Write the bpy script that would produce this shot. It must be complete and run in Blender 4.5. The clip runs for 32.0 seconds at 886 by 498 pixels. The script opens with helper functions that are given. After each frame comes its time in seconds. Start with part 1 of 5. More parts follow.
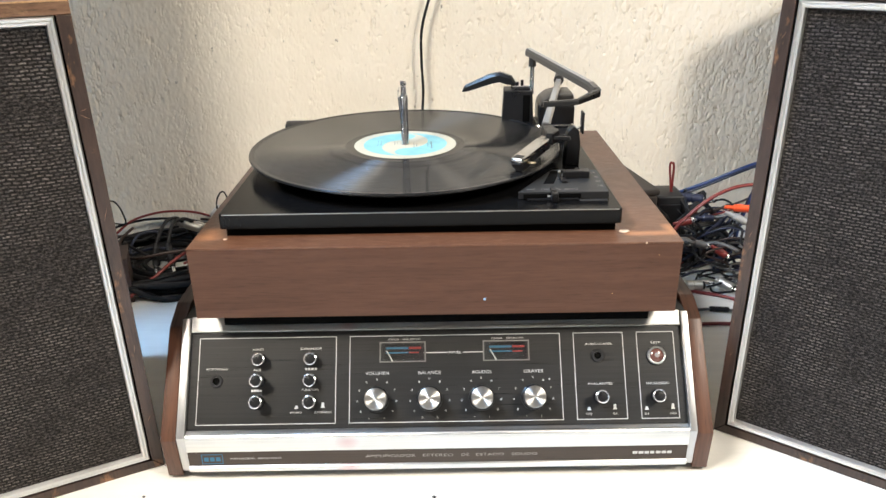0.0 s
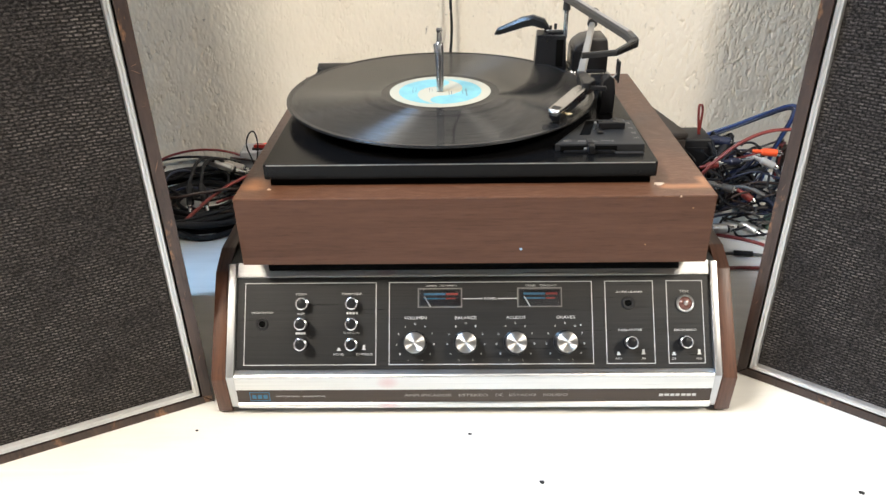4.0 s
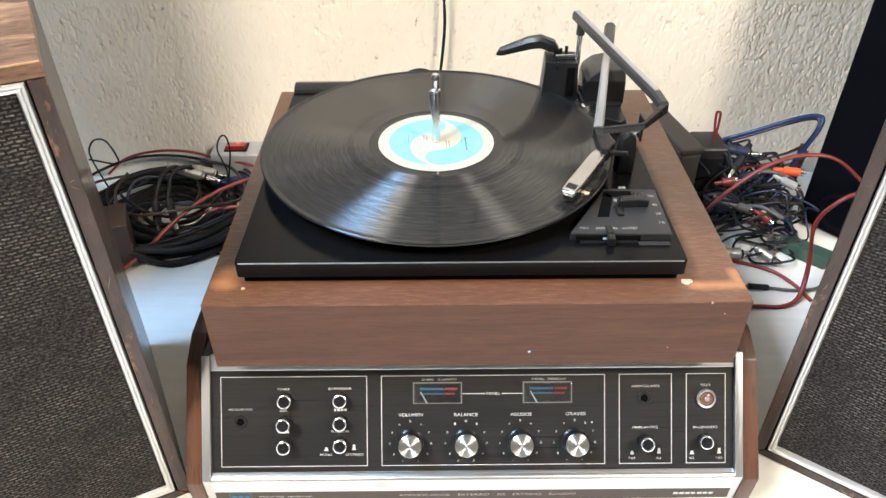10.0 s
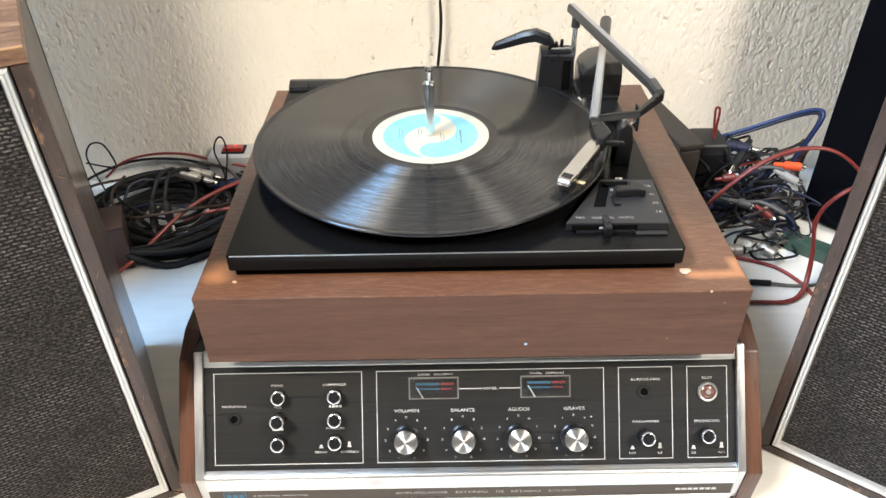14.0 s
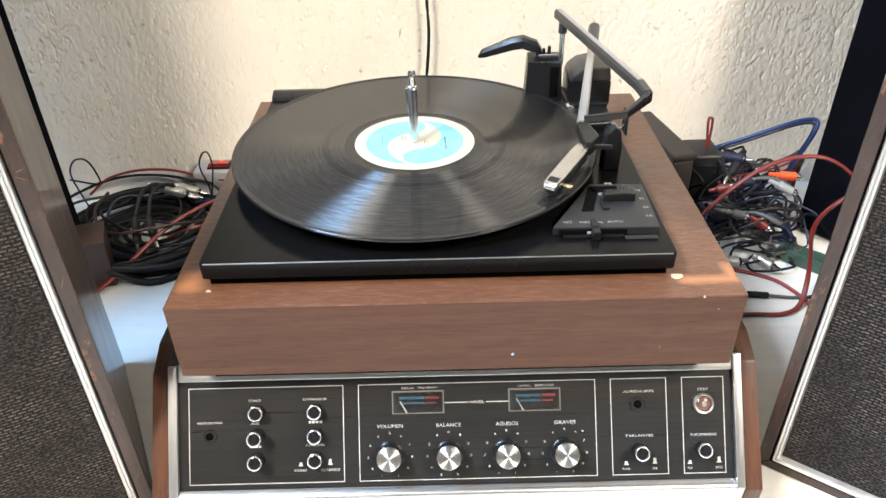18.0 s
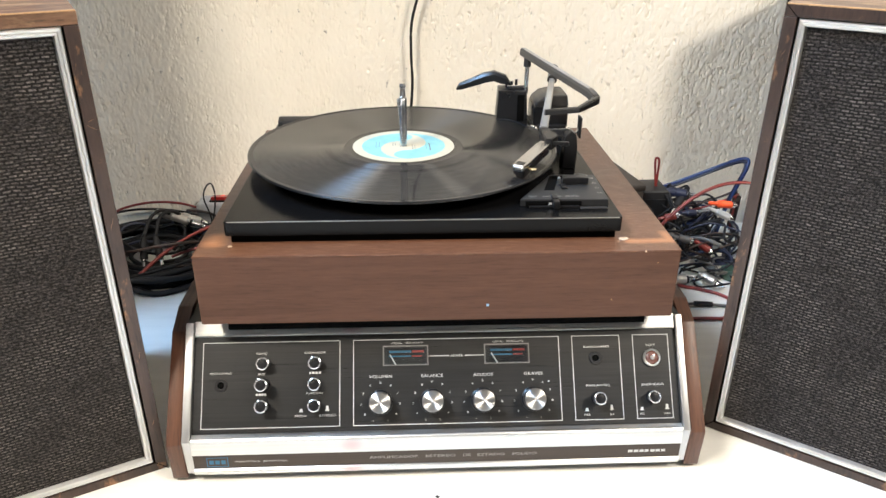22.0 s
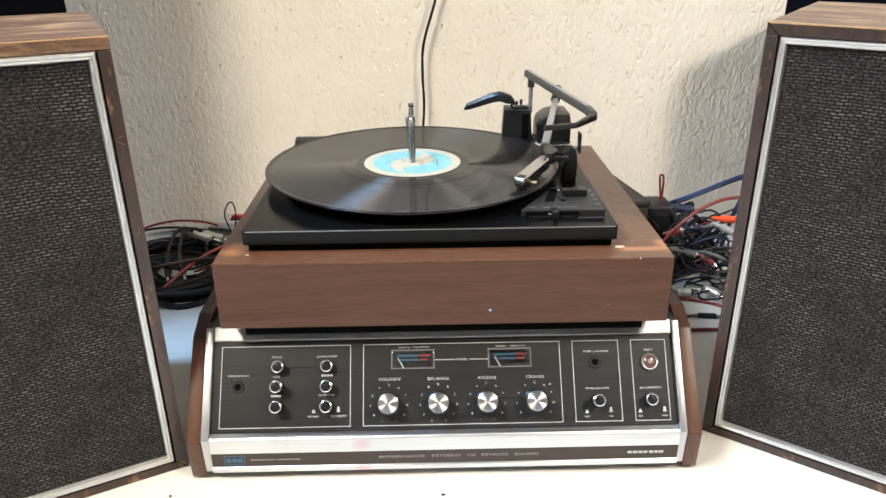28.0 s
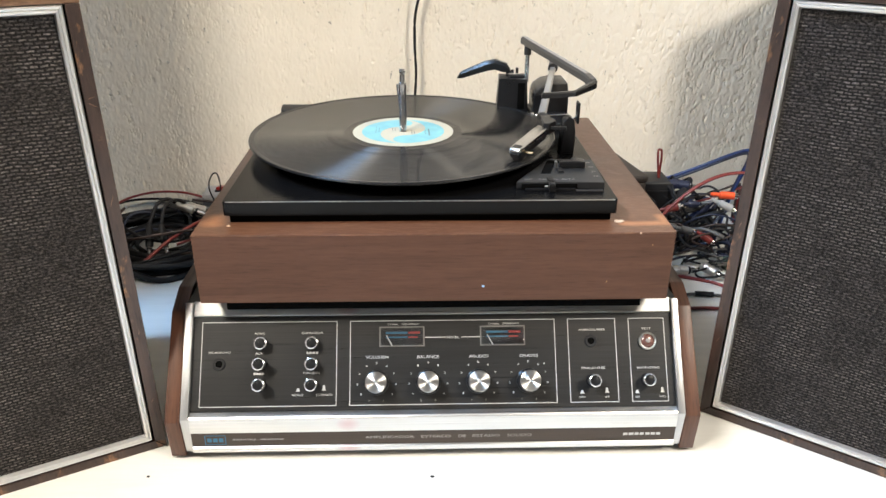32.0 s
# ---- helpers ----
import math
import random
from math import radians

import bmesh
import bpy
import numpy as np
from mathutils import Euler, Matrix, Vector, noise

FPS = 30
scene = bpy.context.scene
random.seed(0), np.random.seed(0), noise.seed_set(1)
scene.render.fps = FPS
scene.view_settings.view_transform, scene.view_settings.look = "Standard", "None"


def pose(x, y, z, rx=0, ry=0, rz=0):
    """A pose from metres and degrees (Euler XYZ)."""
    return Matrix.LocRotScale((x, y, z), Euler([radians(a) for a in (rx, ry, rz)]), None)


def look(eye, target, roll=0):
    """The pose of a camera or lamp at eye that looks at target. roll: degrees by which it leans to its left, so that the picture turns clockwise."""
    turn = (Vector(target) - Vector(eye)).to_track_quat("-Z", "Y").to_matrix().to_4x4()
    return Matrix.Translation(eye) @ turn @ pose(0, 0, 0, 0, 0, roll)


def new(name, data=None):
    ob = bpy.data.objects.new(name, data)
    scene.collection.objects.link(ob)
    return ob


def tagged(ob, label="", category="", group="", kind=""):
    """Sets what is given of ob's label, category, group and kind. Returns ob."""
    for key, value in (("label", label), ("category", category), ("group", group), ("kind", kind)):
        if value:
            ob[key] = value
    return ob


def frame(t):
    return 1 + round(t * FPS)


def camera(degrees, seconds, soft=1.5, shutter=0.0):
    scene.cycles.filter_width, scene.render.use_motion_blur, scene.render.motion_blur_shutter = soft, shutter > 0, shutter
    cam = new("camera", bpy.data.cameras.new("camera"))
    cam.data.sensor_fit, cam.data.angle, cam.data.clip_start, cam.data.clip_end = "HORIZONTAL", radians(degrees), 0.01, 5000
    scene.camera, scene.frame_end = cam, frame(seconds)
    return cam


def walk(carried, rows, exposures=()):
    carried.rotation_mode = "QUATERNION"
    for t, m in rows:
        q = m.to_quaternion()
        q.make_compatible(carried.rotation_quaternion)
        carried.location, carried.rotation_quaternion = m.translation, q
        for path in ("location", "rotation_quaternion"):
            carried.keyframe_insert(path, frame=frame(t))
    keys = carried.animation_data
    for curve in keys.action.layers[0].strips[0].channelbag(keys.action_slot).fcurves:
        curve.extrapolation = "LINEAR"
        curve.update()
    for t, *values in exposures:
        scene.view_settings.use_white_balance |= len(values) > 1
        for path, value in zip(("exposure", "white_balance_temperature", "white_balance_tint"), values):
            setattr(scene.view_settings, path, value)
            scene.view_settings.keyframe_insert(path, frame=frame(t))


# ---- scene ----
cam = camera(62.36, 32.0)
# seconds, eye x, y, z, yaw, pitch, roll
ROWS = [
    (0.0, 0.0272, -0.5290, 0.4262, 0.04, -23.57, -0.93),
    (0.5, 0.0176, -0.5259, 0.4236, 0.86, -23.68, -1.29),
    (1.0, 0.0160, -0.5213, 0.4237, 1.25, -23.79, -1.14),
    (1.5, 0.0205, -0.5173, 0.4256, 0.95, -23.82, -1.07),
    (2.0, 0.0200, -0.5171, 0.4309, 1.30, -23.96, -1.33),
    (2.5, 0.0119, -0.5245, 0.4329, 1.58, -24.36, -1.20),
    (3.0, 0.0099, -0.5308, 0.4417, 1.35, -25.25, -1.00),
    (3.5, 0.0091, -0.5369, 0.4459, 1.42, -26.67, -1.00),
    (5.5, -0.0093, -0.4969, 0.4969, -1.78, -37.62, -1.06),
    (6.0, 0.0007, -0.4595, 0.5169, -2.21, -38.03, -1.39),
    (6.5, 0.0131, -0.4188, 0.5327, -0.58, -38.94, -1.96),
    (7.0, 0.0064, -0.3943, 0.5477, 0.07, -40.08, -1.27),
    (7.5, 0.0060, -0.3956, 0.5575, -1.00, -37.41, -0.36),
    (8.0, 0.0074, -0.3964, 0.5545, -1.98, -36.93, -0.52),
    (8.5, -0.0051, -0.3892, 0.5464, -2.07, -37.13, -0.72),
    (9.0, -0.0093, -0.3867, 0.5425, -1.43, -37.54, -0.71),
    (9.5, -0.0098, -0.3874, 0.5422, -1.14, -37.40, -0.14),
    (10.0, -0.0079, -0.3891, 0.5437, -0.51, -37.28, -0.08),
    (10.5, -0.0066, -0.3933, 0.5366, -0.37, -37.11, -0.09),
    (11.0, -0.0058, -0.3929, 0.5347, -0.42, -36.90, -0.23),
    (11.5, -0.0055, -0.3877, 0.5320, -0.12, -36.76, -0.63),
    (12.0, -0.0040, -0.3862, 0.5297, -0.07, -36.65, -0.77),
    (12.5, -0.0013, -0.3864, 0.5304, 0.09, -36.44, -1.15),
    (13.0, 0.0006, -0.3882, 0.5306, 0.12, -36.19, -1.13),
    (13.5, 0.0006, -0.3906, 0.5282, 0.02, -36.10, -1.05),
    (14.0, -0.0000, -0.3920, 0.5272, -0.03, -36.37, -0.93),
    (14.5, -0.0029, -0.3908, 0.5258, 0.03, -36.41, -0.90),
    (16.5, -0.0007, -0.3924, 0.5255, 0.22, -36.38, -1.65),
    (17.0, 0.0045, -0.3914, 0.5221, 0.13, -36.13, -1.44),
    (17.5, 0.0097, -0.3900, 0.5155, 0.09, -35.56, -1.45),
    (18.0, 0.0117, -0.3843, 0.5044, -0.13, -34.35, -1.30),
    (18.5, 0.0096, -0.3829, 0.4855, -1.00, -33.37, -0.51),
    (19.0, 0.0090, -0.3853, 0.4752, -1.71, -32.46, 0.29),
    (19.5, 0.0135, -0.3885, 0.4697, -1.77, -31.12, 0.30),
    (20.0, 0.0171, -0.4007, 0.4674, -1.87, -29.65, 0.39),
    (20.5, 0.0103, -0.4245, 0.4681, -1.26, -28.91, 0.64),
    (21.0, -0.0075, -0.4564, 0.4626, -1.16, -27.18, 0.23),
    (21.5, -0.0139, -0.4943, 0.4608, -1.76, -25.89, 0.37),
    (22.0, -0.0031, -0.5247, 0.4556, -2.80, -25.72, 0.38),
    (22.5, 0.0180, -0.5524, 0.4572, -1.85, -24.84, 0.22),
    (23.0, 0.0172, -0.5717, 0.4589, -1.11, -24.19, 0.24),
    (23.5, 0.0110, -0.5773, 0.4597, -0.44, -23.53, -0.11),
    (24.0, 0.0022, -0.5739, 0.4574, -0.62, -23.49, -0.17),
    (24.5, 0.0082, -0.5665, 0.4548, -1.26, -23.48, -0.34),
    (25.0, 0.0087, -0.5611, 0.4531, -1.63, -23.82, -0.25),
    (25.5, 0.0099, -0.5581, 0.4536, -1.58, -24.13, -0.23),
    (27.5, 0.0112, -0.5608, 0.4564, -0.94, -23.55, -0.84),
    (28.0, 0.0096, -0.5629, 0.4559, -0.99, -23.65, -0.56),
    (28.5, 0.0069, -0.5657, 0.4531, -0.71, -23.81, -0.29),
    (29.0, 0.0051, -0.5647, 0.4518, -0.23, -24.46, -0.15),
    (29.5, 0.0028, -0.5589, 0.4504, -0.34, -24.73, 0.03),
    (30.0, 0.0021, -0.5520, 0.4470, -0.48, -24.96, 0.20),
    (30.5, 0.0038, -0.5500, 0.4426, -0.83, -25.27, 0.35),
    (31.0, 0.0086, -0.5484, 0.4454, -0.67, -25.68, 0.22),
    (31.5, 0.0131, -0.5433, 0.4428, -1.38, -25.65, 0.32),
    (32.0, 0.0098, -0.5378, 0.4411, -1.76, -25.45, 0.29),
]


def hand(x, y, z, yaw, pitch, roll):
    return Matrix.Translation((x, y, z)) @ Euler((0, 0, radians(yaw))).to_matrix().to_4x4() @ pose(0, 0, 0, 90 + pitch) @ pose(0, 0, 0, 0, 0, roll)


BRIGHTNESS = [(0.0, 0.10), (3.5, 0.10), (5.5, -0.64), (6.4, -0.58), (7.0, -0.13), (7.6, 0.28), (14.5, 0.3), (20.0, 0.42), (22.0, 0.16), (23.0, 0.03), (32.0, 0.0)]
walk(cam, [(t, hand(*r)) for t, *r in ROWS], exposures=BRIGHTNESS)

# ---- light ----
LAMPS = [((-1.05, -0.84, 1.80), 64.0, 0.46, (1.0, 0.915, 0.79)), ((1.38, -0.98, 1.72), 66.0, 0.50, (1.0, 0.915, 0.79))]
SKYLIGHT = (-1.45, -0.12, 2.33)

world = bpy.data.worlds.new("sky")
scene.world = world
world.use_nodes = True
sky = world.node_tree.nodes.new("ShaderNodeTexSky")
sky.sky_type, sky.sun_disc, sky.sun_elevation, sky.sun_rotation = "NISHITA", False, radians(50), radians(200)
world.node_tree.links.new(sky.outputs["Color"], world.node_tree.nodes["Background"].inputs["Color"])
world.node_tree.nodes["Background"].inputs["Strength"].default_value = 0.1


def area_lamp(name, where, power, colour, sx, sy):
    data = bpy.data.lights.new(name, "AREA")
    data.energy, data.color, data.shape, data.size, data.size_y = power, colour, "RECTANGLE", sx, sy
    ob = new(name, data)
    ob.location = where
    return ob


for where, power, wide, tint in LAMPS:
    area_lamp("ceiling_lamp_light", where, power, tint, wide, wide)
area_lamp("skylight_daylight", SKYLIGHT, 92.0, (0.36, 0.62, 1.0), 0.78, 0.78)

# ---- materials ----


def material(name):
    m = bpy.data.materials.new(name)
    m.use_nodes = True
    nt = m.node_tree
    return m, nt, nt.nodes["Principled BSDF"]


def coords(nt, scale=(1, 1, 1), kind="Object", rot=(0, 0, 0)):
    tc, mp = nt.nodes.new("ShaderNodeTexCoord"), nt.nodes.new("ShaderNodeMapping")
    mp.inputs["Scale"].default_value = scale
    mp.inputs["Rotation"].default_value = rot
    nt.links.new(tc.outputs[kind], mp.inputs["Vector"])
    return mp.outputs["Vector"]


def noise_tex(nt, vec, scale, detail=4, rough=0.55, distort=0.0):
    n = nt.nodes.new("ShaderNodeTexNoise")
    n.inputs["Scale"].default_value, n.inputs["Detail"].default_value = scale, detail
    n.inputs["Roughness"].default_value, n.inputs["Distortion"].default_value = rough, distort
    nt.links.new(vec, n.inputs["Vector"])
    return n.outputs["Fac"]


def ramp(nt, fac, stops):
    r = nt.nodes.new("ShaderNodeValToRGB")
    el = r.color_ramp.elements
    while len(el) < len(stops):
        el.new(0.5)
    for e, (p, c) in zip(el, stops):
        e.position, e.color = p, c
    nt.links.new(fac, r.inputs["Fac"])
    return r.outputs["Color"]


def mixed(nt, fac, a, b, mode="MIX"):
    x = nt.nodes.new("ShaderNodeMix")
    x.data_type, x.blend_type = "RGBA", mode
    for socket, v in ((x.inputs["Factor"], fac), (x.inputs["A"], a), (x.inputs["B"], b)):
        if isinstance(v, (int, float)):
            socket.default_value = v
        elif isinstance(v, tuple):
            socket.default_value = v
        else:
            nt.links.new(v, socket)
    return x.outputs["Result"]


def calc(nt, op, a, b=0.0, clamp=False):
    x = nt.nodes.new("ShaderNodeMath")
    x.operation, x.use_clamp = op, clamp
    for socket, v in zip(x.inputs, (a, b)):
        if isinstance(v, (int, float)):
            socket.default_value = v
        else:
            nt.links.new(v, socket)
    return x.outputs[0]


def bump(nt, bsdf, height, strength, distance):
    b = nt.nodes.new("ShaderNodeBump")
    b.inputs["Strength"].default_value, b.inputs["Distance"].default_value = strength, distance
    nt.links.new(height, b.inputs["Height"])
    nt.links.new(b.outputs["Normal"], bsdf.inputs["Normal"])
    return b


def grey(v):
    return (v, v, v, 1.0)


def surface(name, colour, rough=0.5, metal=0.0, vary=0.12, big=30.0, fine=400.0, stretch=(1, 1, 1), relief=0.05, coat=0.0, dirt=None, aniso=0.0):
    """A plain surface with large blotches, fine grain and a little relief."""
    m, nt, p = material(name)
    v = coords(nt, stretch)
    a, b = noise_tex(nt, v, big, 3), noise_tex(nt, v, fine, 2)
    both = calc(nt, "ADD", calc(nt, "MULTIPLY", a, 0.6), calc(nt, "MULTIPLY", b, 0.4))
    lo = tuple(c * (1 - vary) for c in colour[:3]) + (1.0,)
    hi = tuple(min(1.0, c * (1 + vary)) for c in colour[:3]) + (1.0,)
    col = ramp(nt, both, [(0.3, lo), (0.7, hi)])
    if dirt:
        mask = ramp(nt, noise_tex(nt, v, big * 0.6, 6, 0.7), [(0.56, grey(0)), (0.70, grey(1))])
        col = mixed(nt, mask, col, dirt)
    nt.links.new(col, p.inputs["Base Color"])
    p.inputs["Metallic"].default_value = metal
    rr = ramp(nt, both, [(0.25, grey(max(0.02, rough - 0.08))), (0.75, grey(min(1, rough + 0.08)))])
    nt.links.new(rr, p.inputs["Roughness"])
    p.inputs["Coat Weight"].default_value = coat
    p.inputs["Coat Roughness"].default_value = 0.12
    p.inputs["Anisotropic"].default_value = aniso
    if relief:
        bump(nt, p, b, relief, 0.00015)
    return m


def wood(name, dark, mid, light, grain=(3, 70, 70), rough=0.42, coat=0.0, wear=None, wear_at=(), wear_noise=None, pores=1.0):
    """Veneer with the grain along the stretched axis; wear: a bare colour round the given places or in patches."""
    m, nt, p = material(name)
    v = coords(nt, grain)
    warp = noise_tex(nt, v, 1.0, 5, 0.6, 0.6)
    fine = noise_tex(nt, coords(nt, tuple(g * 7 for g in grain)), 1.0, 3, 0.6)
    tone = calc(nt, "ADD", calc(nt, "MULTIPLY", warp, 0.6), calc(nt, "MULTIPLY", fine, 0.4))
    col = ramp(nt, tone, [(0.33, dark), (0.5, mid), (0.68, light)])
    streak = ramp(nt, fine, [(0.30, grey(0.45)), (0.42, grey(1.0))])
    col = mixed(nt, 0.75 * pores, col, streak, "MULTIPLY")
    mask = None
    if wear_noise:
        big = noise_tex(nt, coords(nt, wear_noise[0]), 1.0, 6, 0.68, 0.4)
        mask = ramp(nt, big, [(wear_noise[1], grey(0)), (wear_noise[2], grey(1))])
    for low, high, reach in wear_at:
        d = nt.nodes.new("ShaderNodeVectorMath")
        d.operation = "DISTANCE"
        place = coords(nt)
        held = place
        for op, limit in (("MAXIMUM", low), ("MINIMUM", high)):
            c = nt.nodes.new("ShaderNodeVectorMath")
            c.operation = op
            nt.links.new(held, c.inputs[0])
            c.inputs[1].default_value = limit
            held = c.outputs[0]
        nt.links.new(place, d.inputs[0])
        nt.links.new(held, d.inputs[1])
        rag = calc(nt, "ADD", calc(nt, "DIVIDE", d.outputs["Value"], reach), calc(nt, "MULTIPLY", noise_tex(nt, coords(nt, (90, 90, 90)), 1.0, 5, 0.65), 0.6))
        one = ramp(nt, rag, [(0.30, grey(0.9)), (1.05, grey(0))])
        mask = one if mask is None else mixed(nt, 1.0, mask, one, "LIGHTEN")
    if wear:
        col = mixed(nt, mask, col, mixed(nt, fine, wear, tuple(c * 0.55 for c in wear[:3]) + (1.0,)))
    nt.links.new(col, p.inputs["Base Color"])
    nt.links.new(ramp(nt, tone, [(0.3, grey(rough + 0.1)), (0.7, grey(rough - 0.06))]), p.inputs["Roughness"])
    p.inputs["Coat Weight"].default_value, p.inputs["Coat Roughness"].default_value = coat, 0.1
    bump(nt, p, fine, 0.16, 0.0006)
    return m


def brushed(name, colour, rough, stretch, vary=0.1, metal=1.0, relief=0.08, smear=None):
    """Metal or lacquer with fine lines along one axis."""
    m, nt, p = material(name)
    lines = noise_tex(nt, coords(nt, stretch), 1.0, 4, 0.7)
    blot = noise_tex(nt, coords(nt), 14.0, 4, 0.6)
    lo = tuple(c * (1 - vary) for c in colour[:3]) + (1.0,)
    hi = tuple(min(1, c * (1 + vary)) for c in colour[:3]) + (1.0,)
    col = ramp(nt, calc(nt, "ADD", calc(nt, "MULTIPLY", lines, 0.75), calc(nt, "MULTIPLY", blot, 0.25)), [(0.32, lo), (0.68, hi)])
    if smear:
        where, tint = smear
        d = nt.nodes.new("ShaderNodeVectorMath")
        d.operation = "DISTANCE"
        nt.links.new(coords(nt, (1, 1.5, 1.5)), d.inputs[0])
        d.inputs[1].default_value = where
        near = ramp(nt, calc(nt, "ADD", calc(nt, "DIVIDE", d.outputs["Value"], 0.018), calc(nt, "MULTIPLY", blot, 0.6)), [(0.45, grey(0.75)), (1.1, grey(0))])
        col = mixed(nt, near, col, tint)
    nt.links.new(col, p.inputs["Base Color"])
    p.inputs["Metallic"].default_value = metal
    nt.links.new(ramp(nt, lines, [(0.3, grey(max(0.05, rough - 0.1))), (0.7, grey(rough + 0.12))]), p.inputs["Roughness"])
    bump(nt, p, lines, relief, 0.0004)
    return m


def plaster_material():
    m, nt, p = material("plaster_paint")
    v = coords(nt, (1, 1, 1))
    a, b = noise_tex(nt, v, 5.0, 5, 0.6), noise_tex(nt, v, 260.0, 3, 0.6)
    col = ramp(nt, a, [(0.3, (0.79, 0.73, 0.625, 1)), (0.7, (0.88, 0.82, 0.715, 1))])
    dark = ramp(nt, noise_tex(nt, coords(nt, (95, 95, 55)), 1.0, 5, 0.75), [(0.64, grey(1)), (0.70, grey(0.35))])
    nt.links.new(mixed(nt, 1.0, col, dark, "MULTIPLY"), p.inputs["Base Color"])
    p.inputs["Roughness"].default_value = 0.85
    bump(nt, p, b, 0.5, 0.0008)
    return m


def table_material():
    m, nt, p = material("white_board_paint")
    lines = noise_tex(nt, coords(nt, (5, 55, 5), rot=(0, 0, 0.5)), 1.0, 5, 0.65, 1.2)
    blot = noise_tex(nt, coords(nt), 9.0, 5, 0.6)
    col = ramp(nt, calc(nt, "ADD", calc(nt, "MULTIPLY", lines, 0.5), calc(nt, "MULTIPLY", blot, 0.5)), [(0.35, (0.66, 0.645, 0.60, 1)), (0.6, (0.76, 0.745, 0.70, 1))])
    specks = ramp(nt, noise_tex(nt, coords(nt), 170.0, 2, 0.5), [(0.17, grey(0.35)), (0.19, grey(1))])
    nt.links.new(mixed(nt, 1.0, col, specks, "MULTIPLY"), p.inputs["Base Color"])
    nt.links.new(ramp(nt, blot, [(0.3, grey(0.32)), (0.7, grey(0.46))]), p.inputs["Roughness"])
    bump(nt, p, lines, 0.05, 0.001)
    return m


def cloth_material():
    """Coarse woven grille cloth: short pale floats of yarn in staggered rows on a dark weave."""
    m, nt, p = material("grille_cloth")
    tc = nt.nodes.new("ShaderNodeTexCoord")
    sep, com = nt.nodes.new("ShaderNodeSeparateXYZ"), nt.nodes.new("ShaderNodeCombineXYZ")
    nt.links.new(tc.outputs["Object"], sep.inputs[0])
    wob = noise_tex(nt, tc.outputs["Object"], 160.0, 3)
    slow = noise_tex(nt, coords(nt, (1, 1, 1.7)), 23.0, 2)
    nt.links.new(calc(nt, "ADD", sep.outputs["X"], calc(nt, "MULTIPLY", wob, 0.0022)), com.inputs["X"])
    nt.links.new(calc(nt, "ADD", sep.outputs["Z"], calc(nt, "ADD", calc(nt, "MULTIPLY", wob, 0.0018), calc(nt, "MULTIPLY", slow, 0.004))), com.inputs["Y"])
    br = nt.nodes.new("ShaderNodeTexBrick")
    br.inputs["Color1"].default_value, br.inputs["Color2"].default_value, br.inputs["Mortar"].default_value = grey(1.0), grey(0.4), grey(0.0)
    br.inputs["Scale"].default_value = 1.0
    br.inputs["Brick Width"].default_value, br.inputs["Row Height"].default_value = 0.0060, 0.0026
    br.inputs["Mortar Size"].default_value, br.inputs["Mortar Smooth"].default_value = 0.00100, 0.55
    nt.links.new(com.outputs[0], br.inputs["Vector"])
    fuzz = noise_tex(nt, coords(nt, (1, 1, 1.4)), 720.0, 3, 0.75)
    dash = noise_tex(nt, coords(nt, (0.8, 1, 1.5)), 420.0, 2, 0.6)
    patch = noise_tex(nt, coords(nt, (1, 1, 1.3)), 16.0, 4, 0.6)
    yarn = calc(nt, "MULTIPLY", br.outputs["Color"], ramp(nt, dash, [(0.34, grey(0.25)), (0.58, grey(1.2))]))
    felt = ramp(nt, noise_tex(nt, coords(nt, (1, 1, 1.5)), 390.0, 3, 0.7), [(0.46, grey(0.0)), (0.74, grey(0.45))])
    yarn = mixed(nt, ramp(nt, patch, [(0.40, grey(0.30)), (0.60, grey(0.9))]), yarn, felt)
    yarn = calc(nt, "MULTIPLY", yarn, ramp(nt, fuzz, [(0.34, grey(0.35)), (0.62, grey(1.15))]))
    col = mixed(nt, yarn, (0.0095, 0.0078, 0.0074, 1), (0.235, 0.208, 0.192, 1))
    nt.links.new(col, p.inputs["Base Color"])
    p.inputs["Roughness"].default_value = 0.92
    p.inputs["Specular IOR Level"].default_value = 0.2
    bump(nt, p, calc(nt, "ADD", br.outputs["Color"], calc(nt, "MULTIPLY", fuzz, 0.8)), 0.6, 0.0010)
    return m


